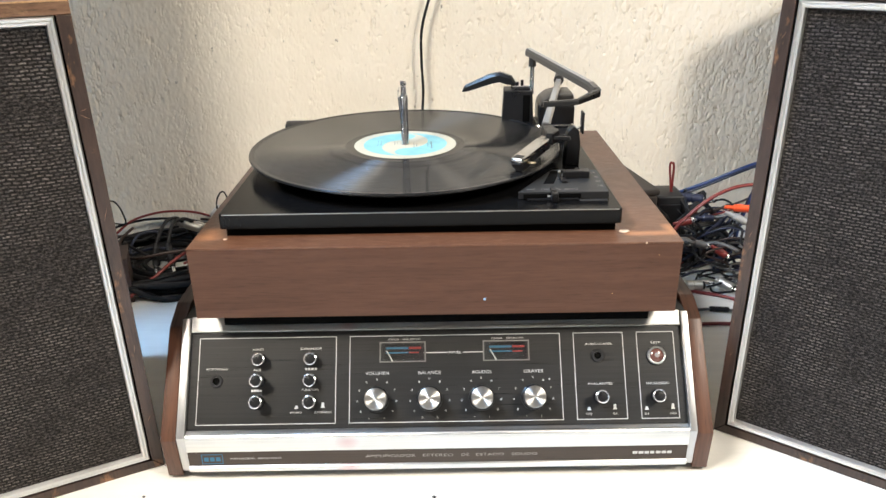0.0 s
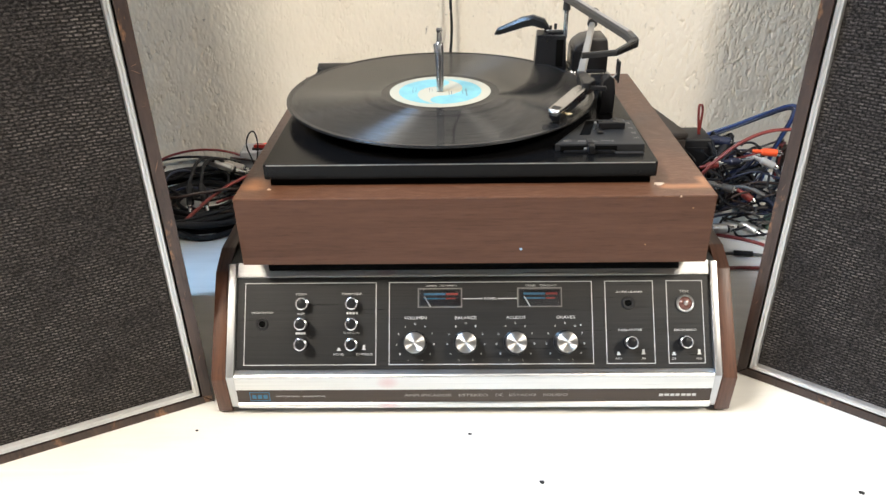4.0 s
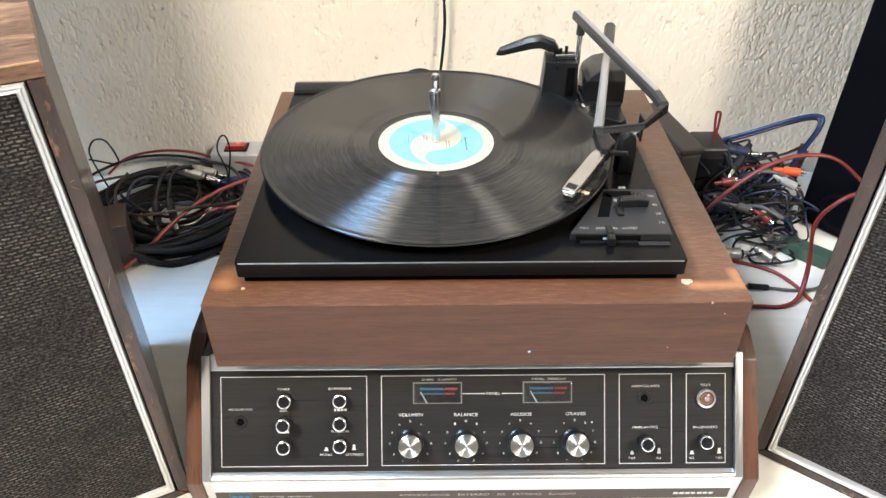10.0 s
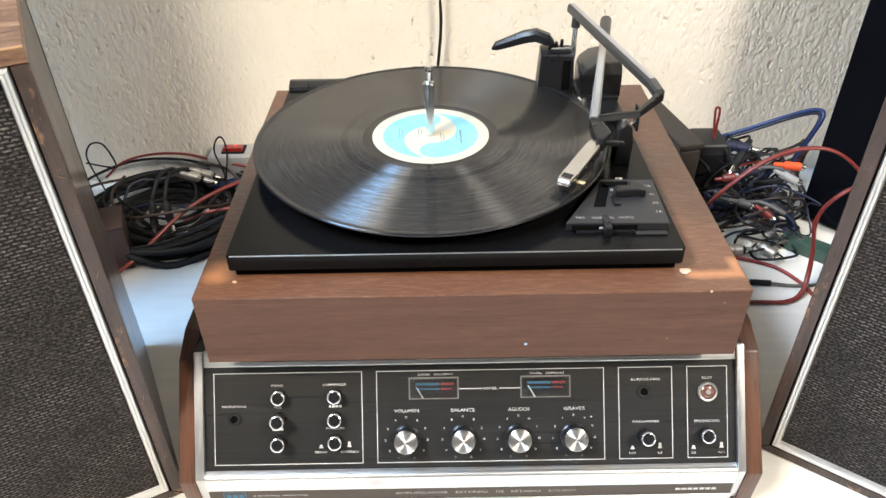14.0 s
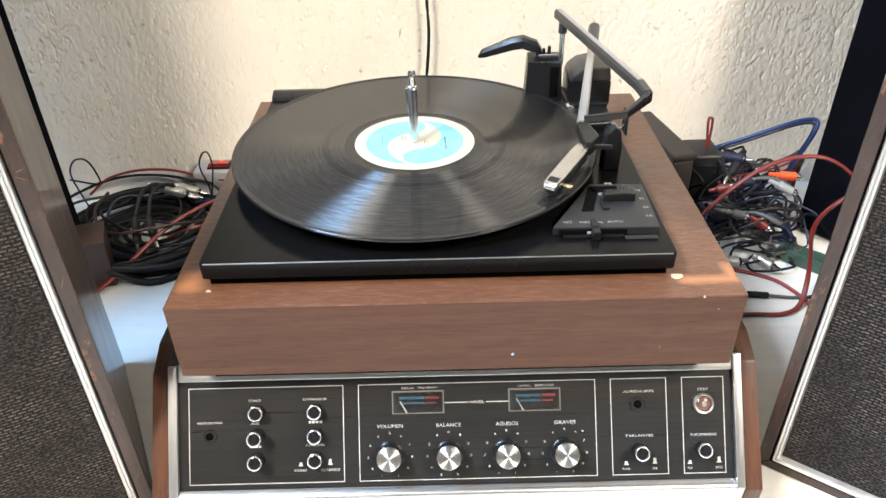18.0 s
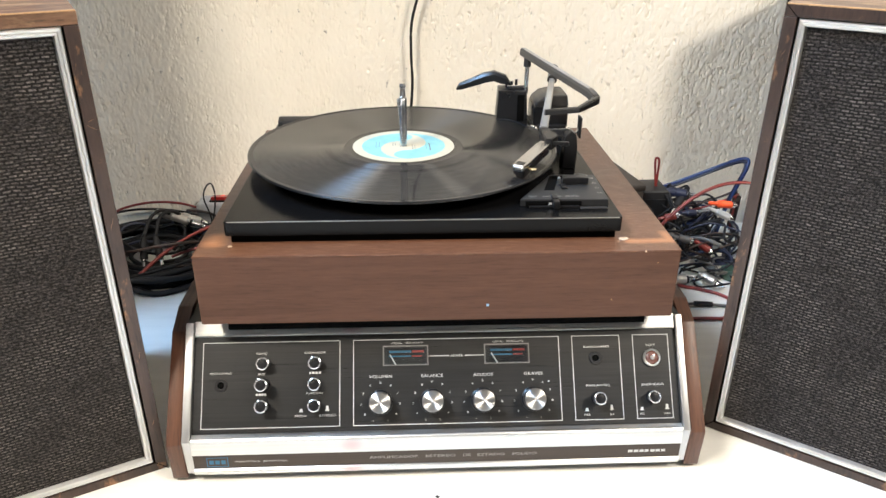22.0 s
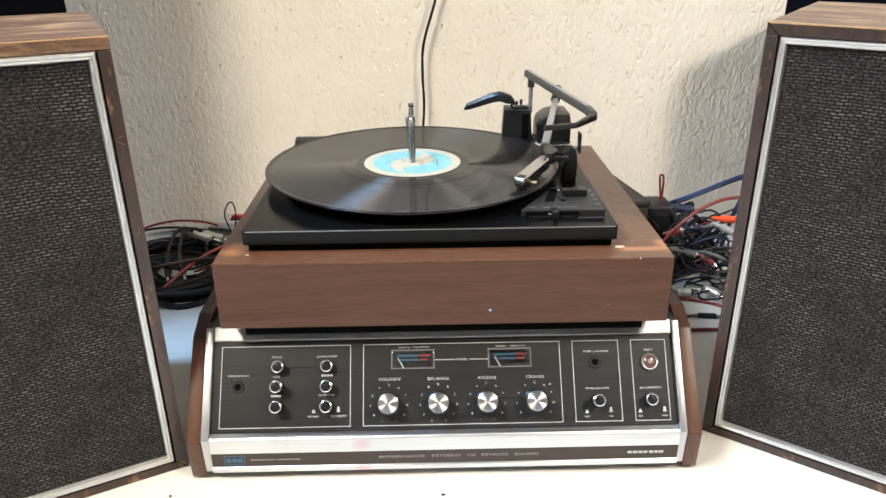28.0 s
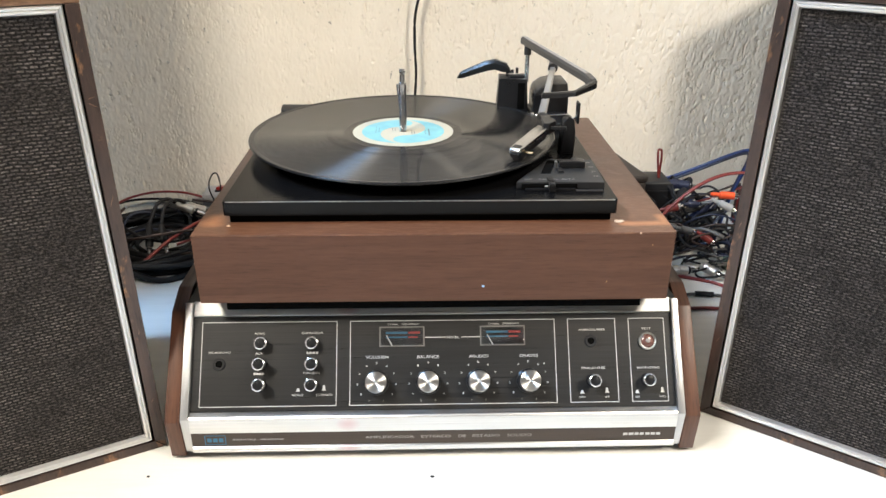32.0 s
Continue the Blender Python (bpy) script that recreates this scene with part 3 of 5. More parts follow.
def value_noise(x, z, cell_x, cell_z, seed):
    rng = np.random.default_rng(seed)
    g = rng.random((256, 256))
    u, v = x / cell_x + 1000.3, z / cell_z + 1000.7
    i, j = np.floor(u).astype(int), np.floor(v).astype(int)
    fu, fv = u - i, v - j
    fu, fv = fu * fu * (3 - 2 * fu), fv * fv * (3 - 2 * fv)
    a, b = g[i % 256, j % 256], g[(i + 1) % 256, j % 256]
    c, d = g[i % 256, (j + 1) % 256], g[(i + 1) % 256, (j + 1) % 256]
    return (a * (1 - fu) + b * fu) * (1 - fv) + (c * (1 - fu) + d * fu) * fv


def plaster_sheet():
    """Dragged plaster: flat skin with ragged, mostly upright gouges, finer where it is looked at."""
    xs = np.unique(np.concatenate([np.linspace(-2.3, -0.62, 18), np.arange(-0.62, 0.66, 0.00105), np.linspace(0.66, 2.5, 18)]).round(5))
    zs = np.unique(np.concatenate([np.linspace(-TABLE_H, -0.02, 8), np.arange(-0.02, 0.44, 0.0014), np.linspace(0.44, 2.35, 20)]).round(5))
    x, z = np.meshgrid(xs, zs, indexing="ij")
    bend = x + 0.0040 * (value_noise(x, z, 0.008, 0.018, 3) - 0.5)
    n = 0.6 * value_noise(bend, z, 0.0030, 0.015, 5) + 0.4 * value_noise(bend, z, 0.0019, 0.008, 7)
    strokes = np.clip((0.030 - np.abs(n - 0.50)) / 0.018, 0, 1)
    thick = np.clip((value_noise(x, z, 0.11, 0.16, 21) - 0.30) / 0.5, 0, 1)
    where = np.clip((value_noise(x, z, 0.007, 0.017, 9) - 0.60 + 0.34 * thick) / 0.08, 0, 1)
    m = 0.6 * value_noise(bend, z, 0.0036, 0.0075, 15) + 0.4 * value_noise(x, z, 0.0022, 0.0040, 16)
    pits = np.clip((0.12 - m) / 0.04, 0, 1)
    cut = np.maximum(strokes * where, pits)
    skin = 0.0008 * value_noise(x, z, 0.03, 0.045, 11) + 0.0005 * value_noise(x, z, 0.005, 0.012, 12) + 0.0007 * value_noise(x, z, 0.0024, 0.0045, 13)
    y = 0.5045 + 0.0020 * cut - 1.25 * skin
    fine = (x > -0.62) & (x < 0.66) & (z > -0.02) & (z < 0.44)
    y = np.where(fine, y, 0.505)
    co = np.stack([x, y, z], -1).reshape(-1, 3).astype(np.float32)
    nx, nz = len(xs), len(zs)
    i, j = np.meshgrid(np.arange(nx - 1), np.arange(nz - 1), indexing="ij")
    a = (i * nz + j).ravel()
    quads = np.stack([a, a + nz, a + nz + 1, a + 1], -1).astype(np.int32)
    me = bpy.data.meshes.new("plaster")
    me.vertices.add(len(co))
    me.vertices.foreach_set("co", co.ravel())
    me.loops.add(quads.size)
    me.loops.foreach_set("vertex_index", quads.ravel())
    me.polygons.add(len(quads))
    me.polygons.foreach_set("loop_start", np.arange(0, quads.size, 4, dtype=np.int32))
    me.update(calc_edges=True)
    me.shade_smooth()
    return me


wall_north = tagged(part("wall_north", box((-2.3, 0.512, -TABLE_H), (2.5, 0.65, 2.45)), ROOM_PAINT), kind="structure")
part("plaster", plaster_sheet(), PLASTER, wall_north, "cream dragged plaster with upright gouges", False)

for (lx, ly, lz), *_ in LAMPS:
    lamp = thing("ceiling_light", (lx, ly, 2.35), "square white ceiling light hung from the ceiling, lit", "ceiling light", "ceiling lights")
    part("housing", box((lx - 0.21, ly - 0.21, lz + 0.05), (lx + 0.21, ly + 0.21, min(lz + 0.13, 2.349)), 0.01), WHITE_PLASTIC, lamp)
    part("stem", rod((lx, ly, lz + 0.09), (lx, ly, 2.351), 0.012), WHITE_PLASTIC, lamp)
    part("diffuser", box((lx - 0.19, ly - 0.19, lz + 0.036), (lx + 0.19, ly + 0.19, lz + 0.05), 0.004), LAMP_DIFFUSER, lamp)

bench = thing("workbench", (0, -0.1, -TABLE_H), "white-painted wooden workbench with small black burn marks", "table")
part("tabletop", box((-1.05, -0.80, -0.036), (1.05, 0.502, 0), 0.003), TABLE, bench)
for x in (-0.98, 0.98):
    for y in (-0.73, 0.44):
        part("leg", box((x - 0.035, y - 0.035, -TABLE_H), (x + 0.035, y + 0.035, -0.036), 0.003), TABLE, bench)
marks = [(0.0165, -0.0602, 2.0), (0.0733, -0.1149, 2.6), (0.091, -0.1494, 2.8), (0.3219, -0.1266, 2.6), (-0.2237, -0.0547, 1.6)]
for k, (x, y, r) in enumerate(marks):
    rng = random.Random(k)
    bm = lathe([(0, 0.0006), (0.0006 * r, 0.0005), (0.00085 * r, 0.0)], 12)
    for v in bm.verts:
        s = rng.uniform(0.75, 1.15)
        v.co.x *= s * 1.15
        v.co.y *= s * 0.9
    part("burn_mark", bm, SPECK, bench, "", m=Matrix.Translation((x, y, 0.0002)))

# ---- the amplifier ----
RING = surface("polished_ring", (0.92, 0.92, 0.93, 1), 0.20, 0.85, vary=0.03, relief=0.0)
METER_DIAL = surface("dark_grey_dial", (0.022, 0.022, 0.023, 1), 0.5, vary=0.1, relief=0.0)
METER_GREY = surface("grey_meter_frame", (0.16, 0.155, 0.15, 1), 0.4, vary=0.1, relief=0.0)
PANEL = Matrix(((1, 0, 0, 0), (0, 0.589, -0.808, -0.0265), (0, 0.808, 0.589, 0.0500), (0, 0, 0, 1)))


def on_panel(x, s, lift=0.0):
    return PANEL @ Matrix.Translation((x, s, lift))


amp = thing("amplifier", (0.0195, 0.12, 0), "vintage stereo amplifier with black brushed panel and brown wooden cheeks", "amplifier")
cheek = [(-0.0340, 0.0035), (-0.0372, 0.0420), (0.0228, 0.1165), (0.0480, 0.1270), (0.2700, 0.1270), (0.2700, 0.0035)]
for a, b in ((-0.2097, -0.1968), (0.2352, 0.2482)):
    part("wooden_cheek", prism(cheek, a, b, "x", 0.0012), CHEEK, amp, "reddish brown wooden side cheek")
part("chassis", prism([(-0.030, 0.012), (-0.030, 0.045), (0.018, 0.108), (0.0275, 0.1215), (0.262, 0.1215), (0.262, 0.012)], -0.1967, 0.2351), PLASTIC_MATT, amp)
for x in (-0.165, 0.205):
    for y in (0.005, 0.235):
        part("foot", lathe([(0, 0), (0.009, 0), (0.0095, 0.002), (0.0095, 0.0118), (0, 0.0118)], 20), RUBBER, amp, m=Matrix.Translation((x, y, 0)))
front = part("front_panel", box((-0.1897, -0.0040, -0.003), (0.2287, 0.0770, 0), 0.0003), PANEL_BLACK, amp, "black brushed front panel with white lettering", m=PANEL)
part("upper_strip", box((-0.1897, 0.0771, -0.004), (0.2287, 0.0905, 0.0016), 0.0008), ALU, amp, "brushed aluminium strip", m=PANEL)
for a, b in ((-0.1967, -0.1898), (0.2288, 0.2351)):
    part("end_strip", prism([(-0.0335, 0.0085), (-0.0362, 0.0435), (0.0232, 0.1238), (0.0262, 0.1225), (-0.0300, 0.0440), (-0.0290, 0.0085)], a, b, "x", 0.0005), ALU_DULL, amp, "dull aluminium end strip")
part("ledge", prism([(-0.0292, 0.0466), (-0.0348, 0.0455), (-0.0364, 0.0440), (-0.0366, 0.0300), (-0.0345, 0.0288), (-0.0290, 0.0288)], -0.1897, 0.2287, "x", 0.0005), ALU, amp, "brushed aluminium ledge with a pinkish smear")
strip = part("name_strip", box((-0.1897, -0.0352, 0.0150), (0.2287, -0.030, 0.0290)), NAME_BROWN, amp, "brown metallic name strip")
part("lower_strip", prism([(-0.0352, 0.0090), (-0.0368, 0.0096), (-0.0368, 0.0142), (-0.0352, 0.0150), (-0.030, 0.0150), (-0.030, 0.0090)], -0.1897, 0.2287, "x", 0.0004), ALU, amp, "brushed aluminium bottom strip")

for x0, x1 in ((-0.1822, -0.0652), (-0.0541, 0.1253), (0.1365, 0.1790), (0.1904, 0.2223)):
    part("panel_outline", frame_lines(x0, x1, -0.0004, 0.0722, 0.0006, on_panel(0, 0, 0.0003)), WHITE_INK, front, "thin white outline", False)


def word(text, x, s, width, height=0.0021, mat=None):
    writing(text, width, height, on_panel(x, s, 0.00032), mat or WHITE_INK, front)


word("MICROFONO", -0.1664, 0.0459, 0.0185, 0.0017)
word("FONO", -0.1321, 0.0621, 0.0090, 0.0018)
word("AUX", -0.1322, 0.0448, 0.0064, 0.0018)
bars((0.0018, 0.0018, 0.0018, 0.0018), 0.0018, 0.0005, on_panel(-0.1322, 0.0275, 0.00032), WHITE_INK, front)
word("EXPANSOR", -0.0867, 0.0621, 0.0182, 0.0018)
bars((0.0016, 0.0020, 0.0020, 0.0020), 0.0018, 0.0008, on_panel(-0.0866, 0.0450, 0.00032), WHITE_INK, front)
word("FUNCION", -0.0871, 0.0277, 0.0138, 0.0018)
word("MONO", -0.0983, 0.0090, 0.0095, 0.0018)
word("ESTEREO", -0.0757, 0.0090, 0.0140, 0.0018)
word("CANAL", -0.0164, 0.0688, 0.0098, 0.0015)
word("IZQUIERDO", -0.0012, 0.0688, 0.0150, 0.0015)
word("CANAL", 0.0716, 0.0686, 0.0098, 0.0015)
word("DERECHO", 0.0868, 0.0686, 0.0142, 0.0015)
word("NIVEL", 0.0358, 0.0572, 0.0108, 0.0020)
word("VOLUMEN", -0.0306, 0.0405, 0.0195, 0.0026)
word("BALANCE", 0.0138, 0.0404, 0.0188, 0.0026)
word("AGUDOS", 0.0578, 0.0404, 0.0168, 0.0026)
word("GRAVES", 0.1016, 0.0404, 0.0162, 0.0026)
word("AURICULARES", 0.1578, 0.0623, 0.0230, 0.0018)
word("PARLANTES", 0.1577, 0.0290, 0.0205, 0.0019)
word("TEST", 0.2062, 0.0627, 0.0085, 0.0018)
word("ENCENDIDO", 0.2060, 0.0287, 0.0195, 0.0019)
word("NO", 0.1470, 0.0042, 0.0050, 0.0017)
word("SI", 0.1684, 0.0042, 0.0034, 0.0017)
word("SI", 0.1949, 0.0038, 0.0034, 0.0017)
word("NO", 0.2171, 0.0038, 0.0050, 0.0017)
for a, b in ((0.0112, 0.0290), (0.0427, 0.0593)):
    part("level_line", box((a, 0.0569, 0.0002), (b, 0.0575, 0.00032)), WHITE_INK, front, "", False, PANEL)
for x, s, tall in ((-0.0982, 0.0139, 0), (-0.0761, 0.0145, 1), (0.1471, 0.0090, 0), (0.1687, 0.0095, 1), (0.1952, 0.0087, 0), (0.2172, 0.0092, 1)):
    h = 0.0021 + 0.0016 * tall
    part("key_symbol", prism([(-0.0017, -0.0018), (0.0017, -0.0018), (0.0017, -0.0012), (0.0011, -0.0008), (0.0010, h - 0.0012), (-0.0010, h - 0.0012), (-0.0011, -0.0008), (-0.0017, -0.0012)], 0.0002, 0.00032, "z"), WHITE_INK, front, "", False, on_panel(x, s))

# control knobs
for x, signs in ((-0.0309, "-123456789+"), (0.0136, "54321012345"), (0.0572, "-123456789+"), (0.1008, "-123456789+")):
    knob = part("control_knob", lathe([(0, 0.0), (0.0112, 0.0), (0.0115, 0.0008), (0.0112, 0.0022), (0.0099, 0.0030), (0.0097, 0.0125), (0.0095, 0.0135), (0, 0.0135)], 48), PLASTIC, amp, "black round knob with turned aluminium cap", m=on_panel(x, 0.0188, 0.0003) @ Matrix.Diagonal((0.93, 0.93, 1, 1)))
    me_cap = part("knob_cap", lathe([(0.0097, -0.0011), (0.0095, 0.0006), (0.0086, 0.0011), (0, 0.0011)], 48), SPUN, None, "turned aluminium knob cap")
    me_cap.matrix_basis = on_panel(x, 0.0188, 0.0140) @ Matrix.Diagonal((0.93, 0.93, 1, 1))
    me_cap.parent = knob
    me_cap.matrix_parent_inverse = BASE[knob].inverted()
    grip = bmesh.new()
    for k in range(40):
        a = 2 * math.pi * k / 40
        box((-0.00035, 0.0094, 0.0032), (0.00035, 0.0101, 0.0122), bm=grip)
        bmesh.ops.rotate(grip, verts=grip.verts[-8:], cent=(0, 0, 0), matrix=Matrix.Rotation(a, 3, "Z"))
    part("grip_ribs", grip, PLASTIC, knob, m=on_panel(x, 0.0188, 0.0003) @ Matrix.Diagonal((0.93, 0.93, 1, 1)))
    for k, sign in enumerate(signs):
        a = math.radians(-90 - 22 - (360 - 44) * k / 10)
        px, ps = x + 0.0166 * math.cos(a), 0.0188 + 0.0166 * math.sin(a)
        wide = 0.0011 if sign in "1-+" else 0.0016
        writing(sign, wide, 0.0004 if sign == "-" else 0.0017, on_panel(px, ps, 0.00032), DIM_INK if k in (0, 10) else WHITE_INK, front, "scale_digit")
part("scale_dot", lathe([(0, 0.0001), (0.0007, 0.0)], 10), WHITE_INK, front, m=on_panel(0.1148, 0.0335, 0.0003))


SLIM = Matrix.Diagonal((0.91, 0.91, 1, 1))


def push_button(x, s, out):
    key = part("push_button", lathe([(0, 0), (0.0062, 0), (0.0064, 0.0006), (0.0060, 0.0012), (0.0049, 0.0012), (0.0049, out - 0.0012), (0.0, out - 0.0012)], 32), PLASTIC, amp, "black push button with a chrome ring", m=on_panel(x, s, 0.0002) @ SLIM)
    part("chrome_ring", lathe([(0.0049, out - 0.0026), (0.0058, out - 0.0026), (0.0061, out - 0.0012), (0.0059, out - 0.0001), (0.0052, out + 0.0002), (0.0047, out - 0.0004), (0.0047, out - 0.0020)], 32), RING, key, "chrome ring", m=on_panel(x, s, 0.0002) @ SLIM)
    part("button_cap", lathe([(0, out - 0.0012), (0.0030, out - 0.0010), (0.0047, out - 0.0014)], 28), PLASTIC, key, m=on_panel(x, s, 0.0002) @ SLIM)


for x, s, out in ((-0.1303, 0.0533, 0.0085), (-0.1303, 0.0355, 0.0135), (-0.1303, 0.0178, 0.0125), (-0.0866, 0.0533, 0.0075), (-0.0866, 0.0352, 0.0085), (-0.0866, 0.0175, 0.0085), (0.1566, 0.0180, 0.0125), (0.2047, 0.0182, 0.0085)):
    push_button(x, s, out)
for x, s in ((-0.1665, 0.0359), (0.1568, 0.0525)):
    jack = part("jack_socket", lathe([(0.0030, 0.0001), (0.0032, 0.0014), (0.0050, 0.0014), (0.0056, 0.0008), (0.0057, 0.0)], 28), PLASTIC_MATT, amp, "black jack socket", m=on_panel(x, s, 0.0002))
    part("socket_hole", lathe([(0, 0.0003), (0.0031, 0.0003), (0.0031, 0.0010)], 20), DARK, jack, m=on_panel(x, s, 0.0002))
lampx = part("test_lamp", lathe([(0.0058, 0.0), (0.0076, 0.0), (0.0078, 0.0016), (0.0070, 0.0026), (0.0060, 0.0022)], 36), SATIN, amp, "round test lamp with a smoked pink lens", m=on_panel(0.2065, 0.0519, 0.0002))
part("lens", lathe([(0, 0.0030), (0.0030, 0.0027), (0.0050, 0.0019), (0.0060, 0.0010)], 32), surface("lamp_lens", (0.13, 0.058, 0.046, 1), 0.25, vary=0.25, big=300, coat=0.6), lampx, m=on_panel(0.2065, 0.0519, 0.0004))
part("reflector", lathe([(0, 0.0036), (0.0014, 0.0034), (0.0020, 0.0029)], 16), ARM_FACE, lampx, m=on_panel(0.2065, 0.0519, 0.0004))

for x0, x1 in ((-0.0286, 0.0108), (0.0593, 0.0988)):
    s0, s1 = 0.0494, 0.0668
    meter = part("level_meter", frame_lines(x0, x1, s0, s1, 0.0011, on_panel(0, 0, 0.0009)), METER_GREY, amp, "level meter with blue and red scale under clear cover", False)
    part("meter_rim", box((x0, s0, 0.0001), (x1, s1, 0.0007), 0.0002), METER_DIAL, meter, m=PANEL)
    w = x1 - x0
    for k, s in enumerate((0.0604, 0.0568)):
        part("blue_scale", box((x0 + 0.14 * w, s, 0.0007), (x0 + 0.62 * w, s + 0.0019 - 0.0006 * k, 0.0009)), BLUE_INK, meter, "blue scale band", False, PANEL)
        part("red_scale", box((x0 + 0.64 * w, s, 0.0007), (x0 + (0.90 - 0.05 * k) * w, s + 0.0019 - 0.0006 * k, 0.0009)), RED_INK, meter, "red scale band", False, PANEL)
    part("needle", rod((x0 + 0.155 * w, 0.0592, 0.0012), (x0 + 0.285 * w, 0.0502, 0.0012), 0.00045, 0.0006, 6), WHITE_INK, meter, "white needle", m=PANEL)
    part("cover", box((x0 + 0.0011, s0 + 0.0011, 0.0017), (x1 - 0.0011, s1 - 0.0011, 0.0022), 0.0002), GLASS, meter, "clear cover", m=PANEL)

STRIP = Matrix(((1, 0, 0, 0), (0, 0, -1, -0.03545), (0, 1, 0, 0.0220), (0, 0, 0, 1)))
badge = part("badge", frame_lines(-0.0090, 0.0090, -0.0050, 0.0050, 0.0007, STRIP @ Matrix.Translation((-0.1695, -0.0002, 0))), BLUE_INK, amp, "small blue outlined badge", False)
bars((0.0038, 0.0038, 0.0038), 0.0042, 0.0012, STRIP @ Matrix.Translation((-0.1695, -0.0004, 0)), BLUE_INK, badge, "badge_mark")
writing("INDUSTRIA", 0.0205, 0.0016, STRIP @ Matrix.Translation((-0.1442, 0.0000, 0)), WHITE_INK, strip)
writing("ARGENTINA", 0.0205, 0.0016, STRIP @ Matrix.Translation((-0.1212, 0.0000, 0)), WHITE_INK, strip)
for text, x, w in (("AMPLIFICADOR", -0.0200, 0.0420), ("ESTEREO", 0.0200, 0.0255), ("DE", 0.0428, 0.0065), ("ESTADO", 0.0635, 0.0235), ("SOLIDO", 0.0923, 0.0215)):
    writing(text, w, 0.0028, STRIP @ Matrix.Translation((x, 0.0006, 0)), DIM_INK, strip)
bars((0.0040, 0.0042, 0.0036, 0.0036), 0.0027, 0.0009, STRIP @ Matrix.Translation((0.1922, 0.0000, 0)), WHITE_INK, strip)
bars((0.0038, 0.0038, 0.0036), 0.0027, 0.0009, STRIP @ Matrix.Translation((0.2092, 0.0000, 0)), WHITE_INK, strip)

# ---- the turntable on its plinth ----
X0, X1, Y1, Z0, Z1 = -0.1760, 0.2165, 0.348, 0.1365, 0.1985
plinth = thing("plinth", (0.0203, 0.174, 0.1215), "brown wood-veneered turntable plinth with worn corners standing on amplifier", "plinth")
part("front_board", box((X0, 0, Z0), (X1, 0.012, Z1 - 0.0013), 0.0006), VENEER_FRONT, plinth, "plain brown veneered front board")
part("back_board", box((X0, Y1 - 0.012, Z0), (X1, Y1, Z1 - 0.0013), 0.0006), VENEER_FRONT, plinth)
for a, b in ((X0, X0 + 0.012), (X1 - 0.012, X1)):
    part("side_board", box((a, 0.0121, Z0), (b, Y1 - 0.0121, Z1 - 0.0013), 0.0006), VENEER_SIDE, plinth)
part("top_board", box((X0 - 0.0001, -0.0001, Z1 - 0.0012), (X1 + 0.0001, Y1 + 0.0001, Z1), 0.0004), VENEER_TOP, plinth, "grained veneer top with orange wear at its corners")
# Set-back slab whose black colour carries the shade under the plinth.
part("gap_shade_board", box((X0 + 0.017, 0.014, 0.1217), (X1 - 0.017, Y1 - 0.02, Z0 - 0.0001), 0.001), DARK, plinth)
bm = bmesh.new()
bmesh.ops.create_icosphere(bm, subdivisions=2, radius=1)
rng = random.Random(4)
for v in bm.verts:
    v.co *= rng.uniform(0.7, 1.15)
    v.co.x *= 0.0046
    v.co.y *= 0.0034
    v.co.z = max(-0.1, v.co.z) * 0.0011
part("glue_lump", bm, CHIP, plinth, "pale lump of dried glue", m=Matrix.Translation((0.1745, 0.0225, Z1 + 0.0003)))
crumb = bmesh.new()
bmesh.ops.create_icosphere(crumb, subdivisions=2, radius=1)
for v in crumb.verts:
    v.co = Vector((v.co.x * 0.0019, v.co.y * 0.0014, max(-0.1, v.co.z) * 0.0009)) * rng.uniform(0.75, 1.1)
part("glue_lump", crumb, CHIP, plinth, "pale lump of dried glue", m=Matrix.Translation((-0.1495, 0.0180, Z1 + 0.0003)))
for x, w, y in ((0.1865, 0.0014, -0.0001),):
    part("edge_chip", box((x, y - 0.0004, Z1 - 0.0014), (x + w, y + 0.0008, Z1 + 0.0001), 0.0003), CHIP, plinth)
part("paint_spot", lathe([(0, 0.0005), (0.0008, 0.0004), (0.0012, 0)], 12), surface("pale_blue_paint", (0.27, 0.45, 0.66, 1), 0.5), plinth, "pale blue paint spot", m=Matrix(((1, 0, 0, 0.060), (0, 0, -1, -0.0001), (0, 1, 0, 0.1504), (0, 0, 0, 1))))
for x, z in ((0.163, 0.1535), (0.198, 0.187)):
    part("pale_nick", box((x, -0.0003, z), (x + 0.0008, 0.0004, z + 0.0007), 0.0002), PALE_WOOD, plinth)

deck = thing("record_player", (0.009, 0.17, Z1), "black automatic record changer deck set into brown plinth", "record player")
DX0, DX1, DY0, DY1, DZ = -0.1540, 0.1722, 0.0220, 0.3180, 0.2186
rim = bmesh.new()
pts = []
for cx, cy, a0 in ((DX1 - 0.003, DY1 - 0.003, 0), (DX0 + 0.003, DY1 - 0.003, 90), (DX0 + 0.003, DY0 + 0.003, 180), (DX1 - 0.003, DY0 + 0.003, 270)):
    pts += [(cx + 0.003 * math.cos(radians(a0 + k * 30)), cy + 0.003 * math.sin(radians(a0 + k * 30))) for k in range(4)]
prism(pts, 0.2062, DZ, "z", bm=rim)
top_edges = [e for e in rim.edges if all(v.co.z > DZ - 1e-5 for v in e.verts)]
bmesh.ops.bevel(rim, geom=top_edges, offset=0.0009, segments=2, profile=0.5, affect="EDGES")
part("deck_plate", rim, DECK_BLACK, deck, "glossy black deck plate")
part("edge_line", rod((DX0 + 0.003, DY0 + 0.0004, DZ - 0.0004), (DX1 - 0.003, DY0 + 0.0004, DZ - 0.0004), 0.00045, None, 8), SATIN, deck, "thin bright edge line", False)
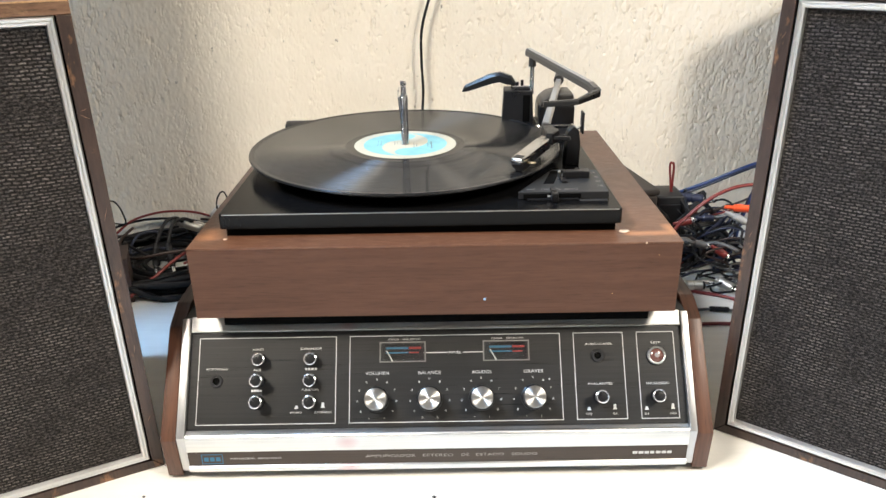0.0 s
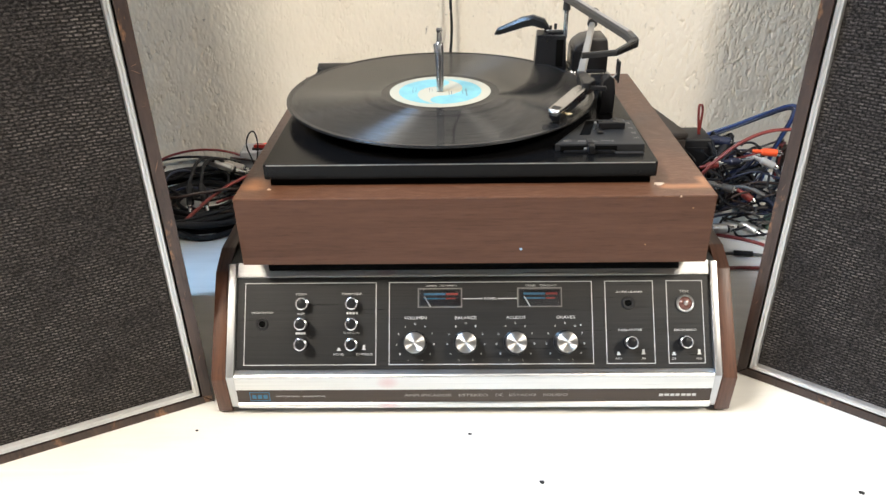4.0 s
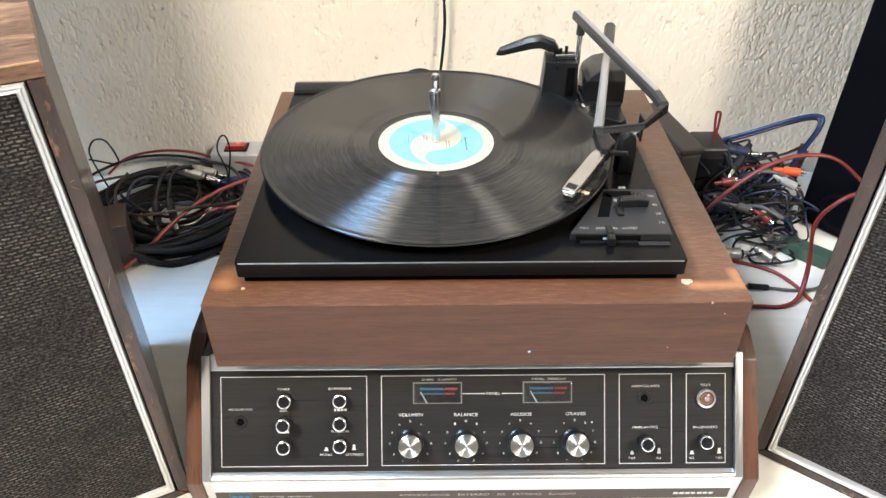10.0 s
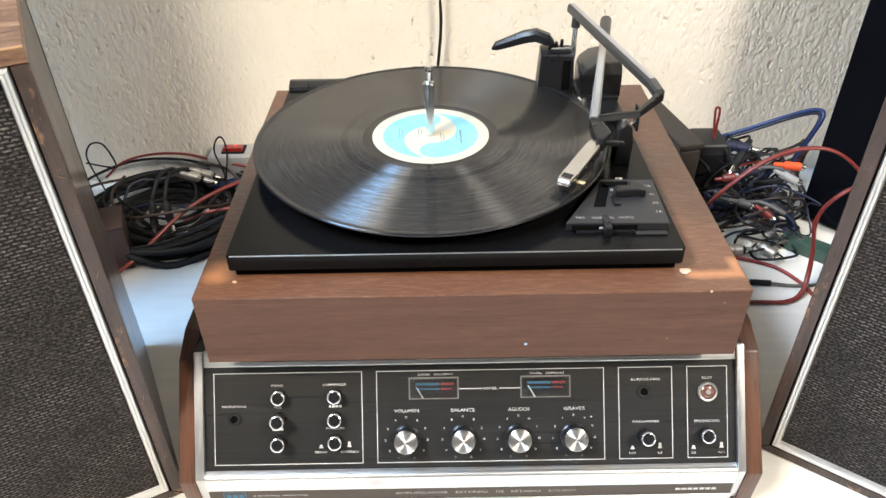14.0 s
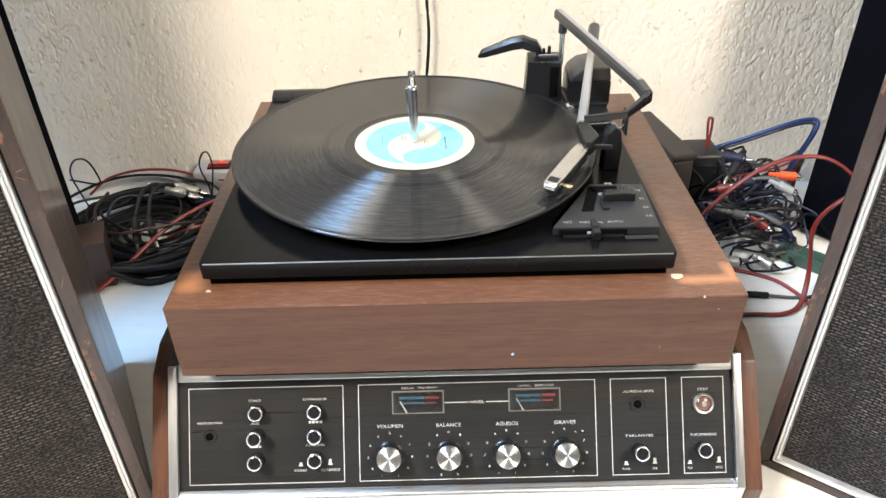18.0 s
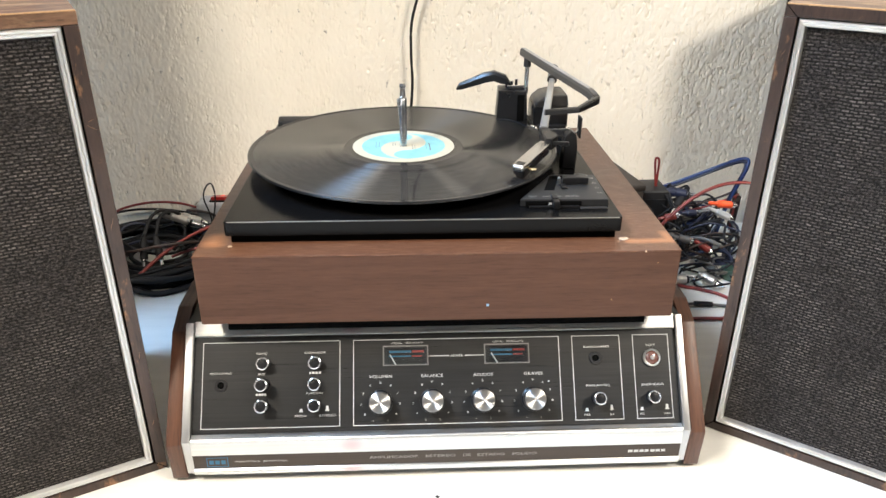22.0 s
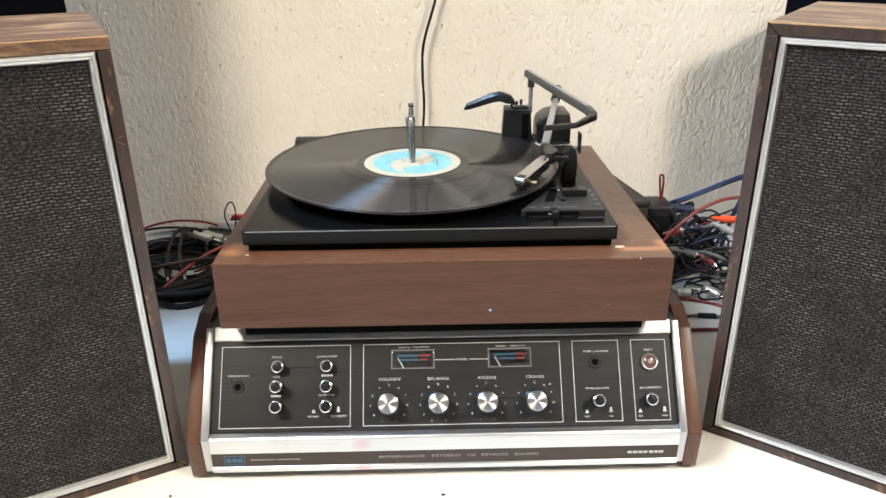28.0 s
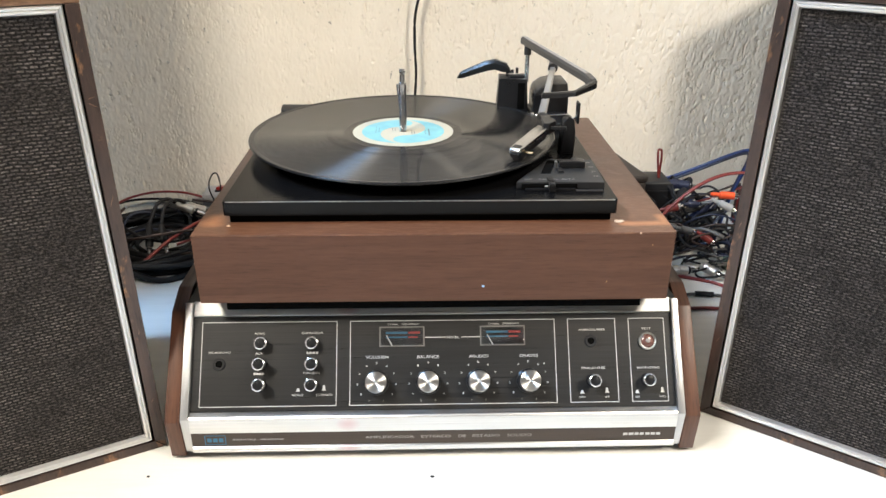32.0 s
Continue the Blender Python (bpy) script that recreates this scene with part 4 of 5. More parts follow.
# Black filler: the shade below the deck plate is in its colour.
part("gap_shade_skirt", box((DX0 + 0.004, DY0 + 0.005, Z1), (DX1 - 0.004, DY1 - 0.005, 0.2063)), DARK, deck)
part("rear_rail", prism([(0.3010, DZ), (0.3180, DZ), (0.3180, 0.2240), (0.3120, 0.2248), (0.3025, 0.2222)], DX0 + 0.001, -0.060, "x", 0.0005), PLASTIC, deck, "raised black rail at the back edge")
part("platter", lathe([(0, 0.0), (0.1250, 0.0), (0.1270, 0.0015), (0.1270, 0.0075), (0.125, 0.0092), (0, 0.0095)], 96), PLASTIC_MATT, deck, "dark platter", m=Matrix.Translation((-0.0087, 0.1736, DZ + 0.0022)))
# Black disc painting the shaded gap beneath the platter.
part("gap_shade_hub", lathe([(0, 0.0), (0.1, 0.0), (0.1, 0.0022), (0, 0.0022)], 48), DARK, deck, m=Matrix.Translation((-0.0087, 0.1736, DZ)))

# control plate
cp = prism([(0.0900, 0.0475), (0.1655, 0.0455), (0.1668, 0.1065), (0.1262, 0.1085)], DZ, 0.2252, "z", 0.0007)
plate = part("control_plate", cp, surface("grained_charcoal_plate", (0.017, 0.017, 0.018, 1), 0.48, vary=0.35, fine=1400, relief=0.25), deck, "charcoal control plate with white figures")
# No opening is cut: a black box paints the slot's shade.
part("front_slot", box((0.0945, 0.0450, 0.2198), (0.1420, 0.0470, 0.2238)), DARK, plate)
part("front_tray", box((0.0975, 0.0425, DZ), (0.1400, 0.0462, 0.2203), 0.0004), PLASTIC, plate)
part("silver_step", box((0.1405, 0.0405, DZ), (0.1640, 0.0450, 0.2192), 0.0003), PLASTIC_GREY, plate)
lever = part("start_lever", box((0.1172, 0.0385, 0.2190), (0.1226, 0.0470, 0.2262), 0.0010), PLASTIC, deck, "black start lever")
part("lever_tab", box((0.1172, 0.0455, 0.2250), (0.1226, 0.0560, 0.2268), 0.0006), PLASTIC, lever)
part("lever_mark", box((0.1142, 0.0444, 0.2212), (0.1168, 0.0449, 0.2230)), WHITE_INK, lever)
# Thin black sheet on the plate paints the shade inside the slot.
slot = bmesh.new()
for poly in ([(0.1138, 0.0680), (0.1228, 0.0680), (0.1308, 0.0960), (0.1250, 0.1040)], [(0.1258, 0.0955), (0.1460, 0.0955), (0.1465, 0.1040), (0.1262, 0.1040)]):
    prism(poly, 0.2251, 0.22545, "z", bm=slot)
part("speed_slot", slot, DARK, plate, "angled slot, its shade painted as a flat black sheet", False)
speed = part("speed_lever", prism([(0.1320, 0.0800), (0.1480, 0.0815), (0.1555, 0.0800), (0.1560, 0.0905), (0.1500, 0.0950), (0.1450, 0.0935), (0.1440, 0.0895), (0.1335, 0.0885)], 0.2254, 0.2315, "z", 0.0009), PLASTIC, deck, "black speed lever")
part("lever_stem", rod((0.1300, 0.0845, 0.2250), (0.1290, 0.0810, 0.2320), 0.0016, 0.0012), SATIN, speed)
part("lever_pad", box((0.1295, 0.0690, 0.2254), (0.1345, 0.0800, 0.2272), 0.0006), PLASTIC, speed)
for text, x, y, w in (("NO", 0.1015, 0.0540, 0.0062), ("MANUAL", 0.1185, 0.0533, 0.0165), ("AUTO", 0.1352, 0.0533, 0.0115), ("78", 0.1612, 0.0965, 0.0040), ("45", 0.1612, 0.0845, 0.0040), ("33", 0.1612, 0.0722, 0.0040), ("16", 0.1612, 0.0606, 0.0040)):
    writing(text, w, 0.0030, Matrix.Translation((x, y, 0.22535)), DIM_INK, plate)
bars((0.0025, 0.0025), 0.0030, 0.0006, Matrix.Translation((0.1440, 0.1195, DZ + 0.0002)), DIM_INK, deck)

# changer spindle
spindle = part("spindle", lathe([(0, 0), (0.0040, 0), (0.0037, 0.001), (0.0036, 0.030), (0.0040, 0.042), (0.0040, 0.0465), (0.0034, 0.0475), (0, 0.0475)], 24), CHROME, deck, "chrome changer spindle", m=Matrix.Translation((-0.0087, 0.1736, 0.2335)))
part("spindle_neck", lathe([(0.0041, 0.0), (0.0040, 0.0010), (0.0029, 0.0020), (0.0025, 0.0095), (0, 0.0100)], 20), CHROME, spindle, m=Matrix.Translation((-0.0088, 0.1736, 0.2805)))
part("spindle_latch", prism([(-0.0032, 0.252), (-0.0028, 0.252), (-0.0028, 0.2805), (-0.0056, 0.2800), (-0.0058, 0.2780)], -0.0010, 0.0010, "y", 0.0003), CHROME, spindle, m=Matrix.Translation((-0.0088, 0.1736, 0)))
part("spindle_knob", lathe([(0, 0), (0.0030, 0.0003), (0.0033, 0.0025), (0.0026, 0.0046), (0, 0.0053)], 20), CHROME, spindle, m=Matrix.Translation((-0.0088, 0.1736, 0.2905)))

# record
record = thing("vinyl_record", (-0.0087, 0.1736, 0.2307), "black vinyl record with cream and sky-blue label on turntable", "record")
disc = lathe([(0.0036, 0.0012), (0.0036, 0.0024), (0.050, 0.0024), (0.0515, 0.0021), (0.055, 0.0021), (0.0575, 0.0022), (0.1455, 0.0022), (0.1468, 0.0026), (0.1492, 0.0028), (0.1502, 0.0022), (0.1503, 0.0010), (0.1490, 0.0004), (0.1450, 0.0008), (0.0036, 0.0012)], 160)
part("disc", disc, VINYL, record, "black grooved vinyl disc", m=Matrix.Translation((-0.0087, 0.1736, 0.2307)))
RM = Matrix.Translation((-0.0087, 0.1736, 0.2332)) @ Matrix.Rotation(radians(92), 4, "Z")
label = part("paper_label", lathe([(0.0036, 0.0001), (0.0500, 0.0001), (0.0501, -0.0001)], 96), PAPER, record, "round cream paper label", m=RM)


def comma():
    """One half of the blue swirl: a round head that sweeps half way round the label and tapers off."""
    r = 0.050
    out = [(0.70 * r * math.cos(radians(k)), 0.70 * r * math.sin(radians(k))) for k in range(0, 169, 6)]
    back = []
    for k in range(165, -1, -6):
        f = k / 165
        q = r * (0.26 + 0.10 * f + 0.33 * f**3)
        back.append((q * math.cos(radians(k)), q * math.sin(radians(k))))
    head = [(r * (0.48 - 0.22 * math.cos(radians(k))), -r * 0.22 * math.sin(radians(k))) for k in range(15, 180, 15)]
    return prism(out + back + head, 0.00012, 0.00018, "z")


for turn in (0.10, 0.10 + math.pi):
    part("blue_swirl", comma(), SKY_INK, label, "sky-blue printed swirl", False, RM @ Matrix.Rotation(turn, 4, "Z") @ Matrix.Diagonal((1.17, 1.17, 1, 1)))
for y, ws in ((0.0270, (0.003, 0.002, 0.005, 0.003, 0.003)), (0.0240, (0.004, 0.006, 0.003)), (0.0105, (0.003, 0.005, 0.002)), (0.0080, (0.004, 0.003)), (-0.0085, (0.005, 0.003, 0.006)), (-0.0110, (0.006, 0.004)), (-0.0220, (0.004, 0.002, 0.003)), (-0.0255, (0.0035, 0.003, 0.002, 0.004, 0.003, 0.003))):
    bars(ws, 0.0006 if y != -0.0255 else 0.0014, 0.0008, RM @ Matrix.Translation((0.004 if y > 0 else -0.006, y, 0.00022)), PRINT, label)

# tonearm, rest and changer column
column_box = prism([(0.0955, 0.2690), (0.1265, 0.2660), (0.1275, 0.2960), (0.0975, 0.2980)], DZ, 0.2640, "z", 0.0010)
for v in column_box.verts:
    if v.co.z < 0.23:
        v.co.x = 0.1115 + (v.co.x - 0.1115) * 1.16
        v.co.y = 0.2820 + (v.co.y - 0.2820) * 1.10
column = part("changer_column", column_box, PLASTIC, deck, "black box-shaped changer column")
bm = prism([(0.0955, 0.2650), (0.1620, 0.2180), (0.1690, 0.2250), (0.1690, 0.2980), (0.0975, 0.2985)], DZ, 0.2268, "z", 0.0012)
part("column_base", bm, PLASTIC, deck, "black moulded base")
# Black block on the column's face stands for the recess's shade.
part("column_recess", box((0.1165, 0.2652, 0.2310), (0.1240, 0.2700, 0.2600)), DARK, column)
handle = bmesh.new()
run = [((0.0516, 0.3050, 0.2575), 0.0012, 0.0014), ((0.0560, 0.3040, 0.2612), 0.0042, 0.0060), ((0.0830, 0.2980, 0.2725), 0.0062, 0.0088), ((0.0930, 0.2950, 0.2750), 0.0066, 0.0090), ((0.1040, 0.2910, 0.2720), 0.0066, 0.0084), ((0.1075, 0.2900, 0.2690), 0.0062, 0.0050), ((0.1085, 0.2895, 0.2600), 0.0062, 0.0050)]
rings = []
for k, (c, wy, wz) in enumerate(run):
    c = Vector(c)
    d = (Vector(run[min(k + 1, len(run) - 1)][0]) - Vector(run[max(k - 1, 0)][0])).normalized()
    side = Vector((0.1, 1, 0)).normalized()
    up = d.cross(side).normalized()
    if up.z < 0 and k < 4:
        up = -up
    if k >= 4 and up.x < 0:
        up = -up
    rings.append([handle.verts.new(c + side * (wy * a) + up * (wz * b)) for a, b in ((-1, -0.55), (1, -0.55), (1, 0.25), (0.55, 0.6), (-0.55, 0.6), (-1, 0.25))])
for a, b in zip(rings, rings[1:]):
    for k in range(6):
        handle.faces.new((a[k], a[(k + 1) % 6], b[(k + 1) % 6], b[k]))
handle.faces.new(rings[0][::-1])
handle.faces.new(rings[-1])
part("size_feeler", handle, PLASTIC, column, "glossy black beak-shaped feeler")
part("column_pin", rod((0.1060, 0.2780, 0.2665), (0.1235, 0.2765, 0.2672), 0.0015), CHROME, column)
for x in (0.1120, 0.1172):
    part("column_post", rod((x, 0.2870, 0.2635), (x, 0.2870, 0.2705 + (x - 0.112) * 0.4), 0.0016), PLASTIC, column)
part("column_cap", box((0.1080, 0.2740, 0.2635), (0.1270, 0.2860, 0.2660), 0.0008), PLASTIC, column)

over = part("overarm_post", rod((0.1262, 0.2735, 0.2600), (0.1262, 0.2735, 0.2945), 0.0024), CHROME, deck, "chrome overarm post")
part("post_collar", rod((0.1262, 0.2735, 0.2895), (0.1262, 0.2735, 0.2985), 0.0041, 0.0038), PLASTIC_GREY, over)


def bar_run(path, wide, thick, taper=(1.0, 1.0, 0.95, 0.62, 0.5)):
    """A bar of bevelled section along straight legs."""
    bm = bmesh.new()
    rings = []
    pts = [Vector(p) for p in path]
    for k, c in enumerate(pts):
        a = (c - pts[k - 1]).normalized() if k else (pts[1] - c).normalized()
        b = (pts[k + 1] - c).normalized() if k + 1 < len(pts) else a
        d = (a + b).normalized()
        side = d.cross(Vector((0, 0, 1))).normalized()
        stretch = 1 / max(0.5, a.dot(d))
        w = wide * taper[k]
        rings.append([bm.verts.new(c + side * (w * stretch * p) + Vector((0, 0, thick * (0.75 if taper[k] < 0.7 else 1.0) * q))) for p, q in ((-1, -1), (1, -1), (1, 0.45), (0.62, 1), (-0.62, 1), (-1, 0.45))])
    for a, b in zip(rings, rings[1:]):
        for k in range(6):
            bm.faces.new((a[k], a[(k + 1) % 6], b[(k + 1) % 6], b[k]))
    bm.faces.new(rings[0][::-1])
    bm.faces.new(rings[-1])
    return bm


part("overarm", bar_run([(0.1238, 0.2900, 0.3025), (0.1625, 0.1330, 0.2950), (0.1648, 0.1180, 0.2930)], 0.0040, 0.0036, (1.0, 1.0, 0.95)), PLASTIC_GREY, over, "straight charcoal overarm")
part("overarm_face", bar_run([(0.1239, 0.2893, 0.3063), (0.1436, 0.2100, 0.3025), (0.1624, 0.1335, 0.2988)], 0.0021, 0.0003, (1.0, 1.0, 1.0)), ARM_FACE, over, "satin grey top face")
part("overarm_hook", bar_run([(0.1648, 0.1184, 0.2930), (0.1640, 0.1150, 0.2925), (0.1430, 0.0905, 0.2905), (0.1135, 0.0865, 0.2895)], 0.0035, 0.0032, (1.0, 0.9, 0.5, 0.42)), PLASTIC, over, "bent glossy black hook")

pivot = part("pivot_housing", prism([(0.1335, DZ + 0.008), (0.1335, 0.2440), (0.1340, 0.2490), (0.1714, 0.2490), (0.1715, 0.2440), (0.1715, DZ + 0.008)], 0.2560, 0.2960, "y", 0.0010), PLASTIC, deck, "black pivot housing with a charcoal domed cap")
part("housing_cap", prism([(0.1338, 0.2491), (0.1362, 0.2545), (0.1440, 0.2605), (0.1530, 0.2625), (0.1695, 0.2625), (0.1716, 0.2491)], 0.2556, 0.2964, "y", 0.0018), PLASTIC_GREY, pivot, "charcoal domed cap")
part("housing_base", box((0.1310, 0.2500, 0.2262), (0.1690, 0.2940, 0.2300), 0.001), PLASTIC, pivot)
part("bright_screw", lathe([(0, 0.0065), (0.0040, 0.0055), (0.0056, 0.0025), (0.0060, 0.0)], 24), CHROME, pivot, m=Matrix.Translation((0.1330, 0.2440, 0.2268)))
arm_bar = prism([(-0.0036, -0.0028), (0.0036, -0.0028), (0.0042, 0.0008), (0.0026, 0.0030), (-0.0026, 0.0030), (-0.0042, 0.0008)], 0, 1, "z", 0)
for v in arm_bar.verts:
    if v.co.z > 0.5:
        v.co.x *= 0.8
arm = part("tonearm", arm_bar, SILVER_PAINT, deck, "straight silver tonearm", m=look((0.1262, 0.1540, 0.2545), (0.1600, 0.3010, 0.2690)) @ Matrix.Diagonal((1, 1, -0.1515, 1)))
part("counterweight", rod((0.1590, 0.2960, 0.2700), (0.1665, 0.3290, 0.2755), 0.0055, 0.0055, 20), PLASTIC_GREY, arm, "grey counterweight")
elbow = part("arm_elbow", prism([(0.1215, 0.1180), (0.1275, 0.1165), (0.1360, 0.1300), (0.1310, 0.1560), (0.1225, 0.1575)], 0.2450, 0.2560, "z", 0.0015), PLASTIC, arm, "black arm elbow")
part("elbow_fin", box((0.1255, 0.1180, 0.2490), (0.1440, 0.1215, 0.2530), 0.0010), PLASTIC, arm, m=Matrix.Translation((0.135, 0.12, 0)) @ Matrix.Rotation(radians(-8), 4, "Z") @ Matrix.Translation((-0.135, -0.12, 0)))
shell_m = look((0.0905, 0.0735, 0.2425), (0.1235, 0.1225, 0.2500))
shell = prism([(-0.0056, 0), (0.0056, 0), (0.0062, 0.0100), (0.0062, 0.048), (0.0050, 0.058), (-0.0050, 0.058), (-0.0062, 0.048), (-0.0062, 0.0100)], -0.0010, 0.0036, "z", 0.0014, 3)
part("headshell", shell, surface("polished_headshell", (0.50, 0.49, 0.48, 1), 0.2, 1.0, vary=0.08, relief=0.0), arm, "silver headshell", m=shell_m @ Matrix.Rotation(radians(-90), 4, "X") )
part("shell_underside", prism([(-0.0055, 0.002), (0.0055, 0.002), (0.0058, 0.053), (-0.0058, 0.053)], -0.0062, -0.0009, "z", 0.0006), PLASTIC, arm, m=shell_m @ Matrix.Rotation(radians(-90), 4, "X"))
part("nose_plate", box((-0.0044, -0.0012, -0.0012), (0.0044, 0.0006, 0.0022), 0.0004), CHROME, arm, m=shell_m @ Matrix.Rotation(radians(-90), 4, "X"))
part("shell_mark", box((-0.0040, 0.0030, 0.0035), (0.0040, 0.0090, 0.0038), 0.0001), PLASTIC, arm, m=shell_m @ Matrix.Rotation(radians(-90), 4, "X"))
part("cartridge", box((-0.0038, 0.004, -0.0098), (0.0038, 0.020, -0.0060), 0.0005), PLASTIC, arm, m=shell_m @ Matrix.Rotation(radians(-90), 4, "X"))
part("finger_lift", box((0.0050, 0.0085, -0.0030), (0.0125, 0.0120, -0.0018), 0.0004), surface("pale_brass", (0.80, 0.66, 0.42, 1), 0.25, 0.8), arm, "pale brass finger lift", m=shell_m @ Matrix.Rotation(radians(-90), 4, "X"))
rest = part("arm_rest", prism([(0.1440, DZ), (0.1575, DZ), (0.1580, 0.2400), (0.1560, 0.2520), (0.1510, 0.2560), (0.1455, 0.2500)], 0.1420, 0.1580, "y", 0.0012), PLASTIC, deck, "black arm rest post with chrome hook")
part("rest_hook", tube(flow([(0.1500, 0.150, 0.2560), (0.1520, 0.150, 0.2520), (0.1555, 0.150, 0.2515), (0.1590, 0.150, 0.2545), (0.1600, 0.150, 0.2600), (0.1600, 0.1500, 0.2655)], 6), 0.0011, 8), CHROME, rest, "chrome hook")
part("rest_blade", box((0.1590, 0.1440, 0.2480), (0.1608, 0.1560, 0.2680), 0.0005), PLASTIC, rest)
part("rest_wire", rod((0.1300, 0.1545, 0.2535), (0.1510, 0.1545, 0.2545), 0.0008), CHROME, rest)

# ---- loudspeakers ----
BW, BD, BH, LIP = 0.285, 0.200, 0.3874, 0.0096


def loudspeaker(m, side, label):
    """A wooden box with an aluminium-trimmed cloth front; side: -1 when the inner edge is at its right."""
    box_ob = thing("loudspeaker", (0, 0, 0), label, "loudspeaker", "pair of wooden loudspeakers")
    x0, x1 = (-BW, 0.0) if side < 0 else (0.0, BW)
    part("top_board", box((x0, 0, BH - LIP), (x1, BD, BH), 0.0008), BOX_TOP, box_ob, "worn varnished top with bare orange patches and painted pale sheen streaks")
    part("bottom_board", box((x0, 0, 0), (x1, BD, LIP - 0.001), 0.0008), BOX_FRONT, box_ob)
    for a, b in ((x0, x0 + LIP), (x1 - LIP, x1)):
        part("side_board", box((a, 0, LIP - 0.0009), (b, BD, BH - LIP - 0.0001), 0.0008), BOX_SIDE, box_ob, "glossy dark brown side board")
        part("edge_band", box((a + 0.0002, -0.0012, LIP - 0.0009), (b - 0.0002, 0.0012, BH - LIP - 0.0001), 0.0005), BOX_FRONT, box_ob)
    part("worn_edge", box((x0 + 0.001, -0.0014 if side > 0 else -0.0003, BH - 0.0009), (x1 - 0.0004, 0.0008, BH + 0.0002), 0.0003), PALE_WOOD, box_ob, "pale worn front edge")
    if side > 0:
        part("edge_band", box((x0 + 0.0002, -0.0012, BH - LIP + 0.0002), (x1 - 0.0002, 0.0012, BH - 0.0006), 0.0005), BOX_FRONT, box_ob)
    part("back_board", box((x0 + LIP, BD - 0.012, LIP), (x1 - LIP, BD - 0.001, BH - LIP)), BOX_FRONT, box_ob)
    part("baffle", box((x0 + LIP, 0.0085, LIP - 0.001), (x1 - LIP, 0.018, BH - LIP)), DARK, box_ob)
    a0, a1, c0, c1 = x0 + LIP + 0.0012, x1 - LIP - 0.0012, LIP + 0.0008, BH - LIP - 0.0006
    grille = part("grille", box((a0 + 0.004, 0.0035, c0 + 0.004), (a1 - 0.004, 0.0080, c1 - 0.004), 0.0006), CLOTH, box_ob, "dark woven grille cloth flecked with grey")
    w = 0.0060
    section = [(0.0, 0.0085), (0.0, 0.0005), (0.0009, -0.0013), (0.0022, -0.0009), (0.0027, -0.0003), (0.0033, -0.0010), (0.0050, -0.0006), (w, 0.0030), (w, 0.0085)]

    def trim(p, q, inward):
        p, q, inward = Vector(p), Vector(q), Vector(inward)
        d = (q - p).normalized()
        bm = bmesh.new()
        ends = []
        for c, s in ((p, 1), (q, -1)):
            ends.append([bm.verts.new(c + inward * u + d * (u * s) + Vector((0, v, 0))) for u, v in section])
        n = len(section)
        for k in range(n):
            bm.faces.new((ends[0][k], ends[0][(k + 1) % n], ends[1][(k + 1) % n], ends[1][k]))
        bm.faces.new(ends[0][::-1])
        bm.faces.new(ends[1])
        return bm

    part("trim", trim((a0, 0, c0), (a1, 0, c0), (0, 0, 1)), TRIM, box_ob, "ridged aluminium trim")
    part("trim", trim((a0, 0, c1), (a1, 0, c1), (0, 0, -1)), TRIM, box_ob, "ridged aluminium trim")
    part("trim", trim((a0, 0, c0), (a0, 0, c1), (1, 0, 0)), TRIM, box_ob, "ridged aluminium trim")
    part("trim", trim((a1, 0, c0), (a1, 0, c1), (-1, 0, 0)), TRIM, box_ob, "ridged aluminium trim")
    inner = x1 - LIP if side < 0 else x0
    for z, tilt, long in ((0.309, -32, 0.0075), (0.314, 20, 0.0042), (0.236, 70, 0.010), (0.120, 80, 0.007), (0.052, 64, 0.005)) if side < 0 else ((0.352, 60, 0.006), (0.196, 75, 0.007), (0.083, 68, 0.005)):
        sliver = prism([(-0.5 * long, 0.0), (0.1 * long, -0.00022), (0.5 * long, 0.0), (-0.2 * long, 0.0003)], -0.00165, -0.0011, "y")
        part("scratch", sliver, DULL_SCRATCH, box_ob, "", False, Matrix.Translation((inner + 0.0048, 0, z)) @ Matrix.Rotation(radians(-tilt), 4, "Y"))
    for x, z, lean in ((x0, 0.0, 1), (x1, 0.0, -1), (x0, BH - LIP, -1), (x1, BH - LIP, 1)):
        if side < 0 and z > 0:
            continue
        a = x + LIP * (1 if x == x0 else -1)
        low, high = ((x, z), (a, z + LIP)) if lean * (1 if x == x0 else -1) > 0 else ((x, z + LIP), (a, z))
        part("mitre_joint", rod((low[0], -0.0011, low[1]), (high[0], -0.0011, high[1]), 0.00035, None, 6), DARK, box_ob, "", False)
    box_ob.matrix_basis = m
    return box_ob


loudspeaker(pose(-0.2197, -0.0150, 0, 0, 0, 26.8), -1, "brown wooden loudspeaker with dark cloth grille and heavily worn top")
loudspeaker(pose(0.2735, 0.0225, 0, 0, 0, -36.4), 1, "brown wooden loudspeaker with dark cloth grille, turned inwards")


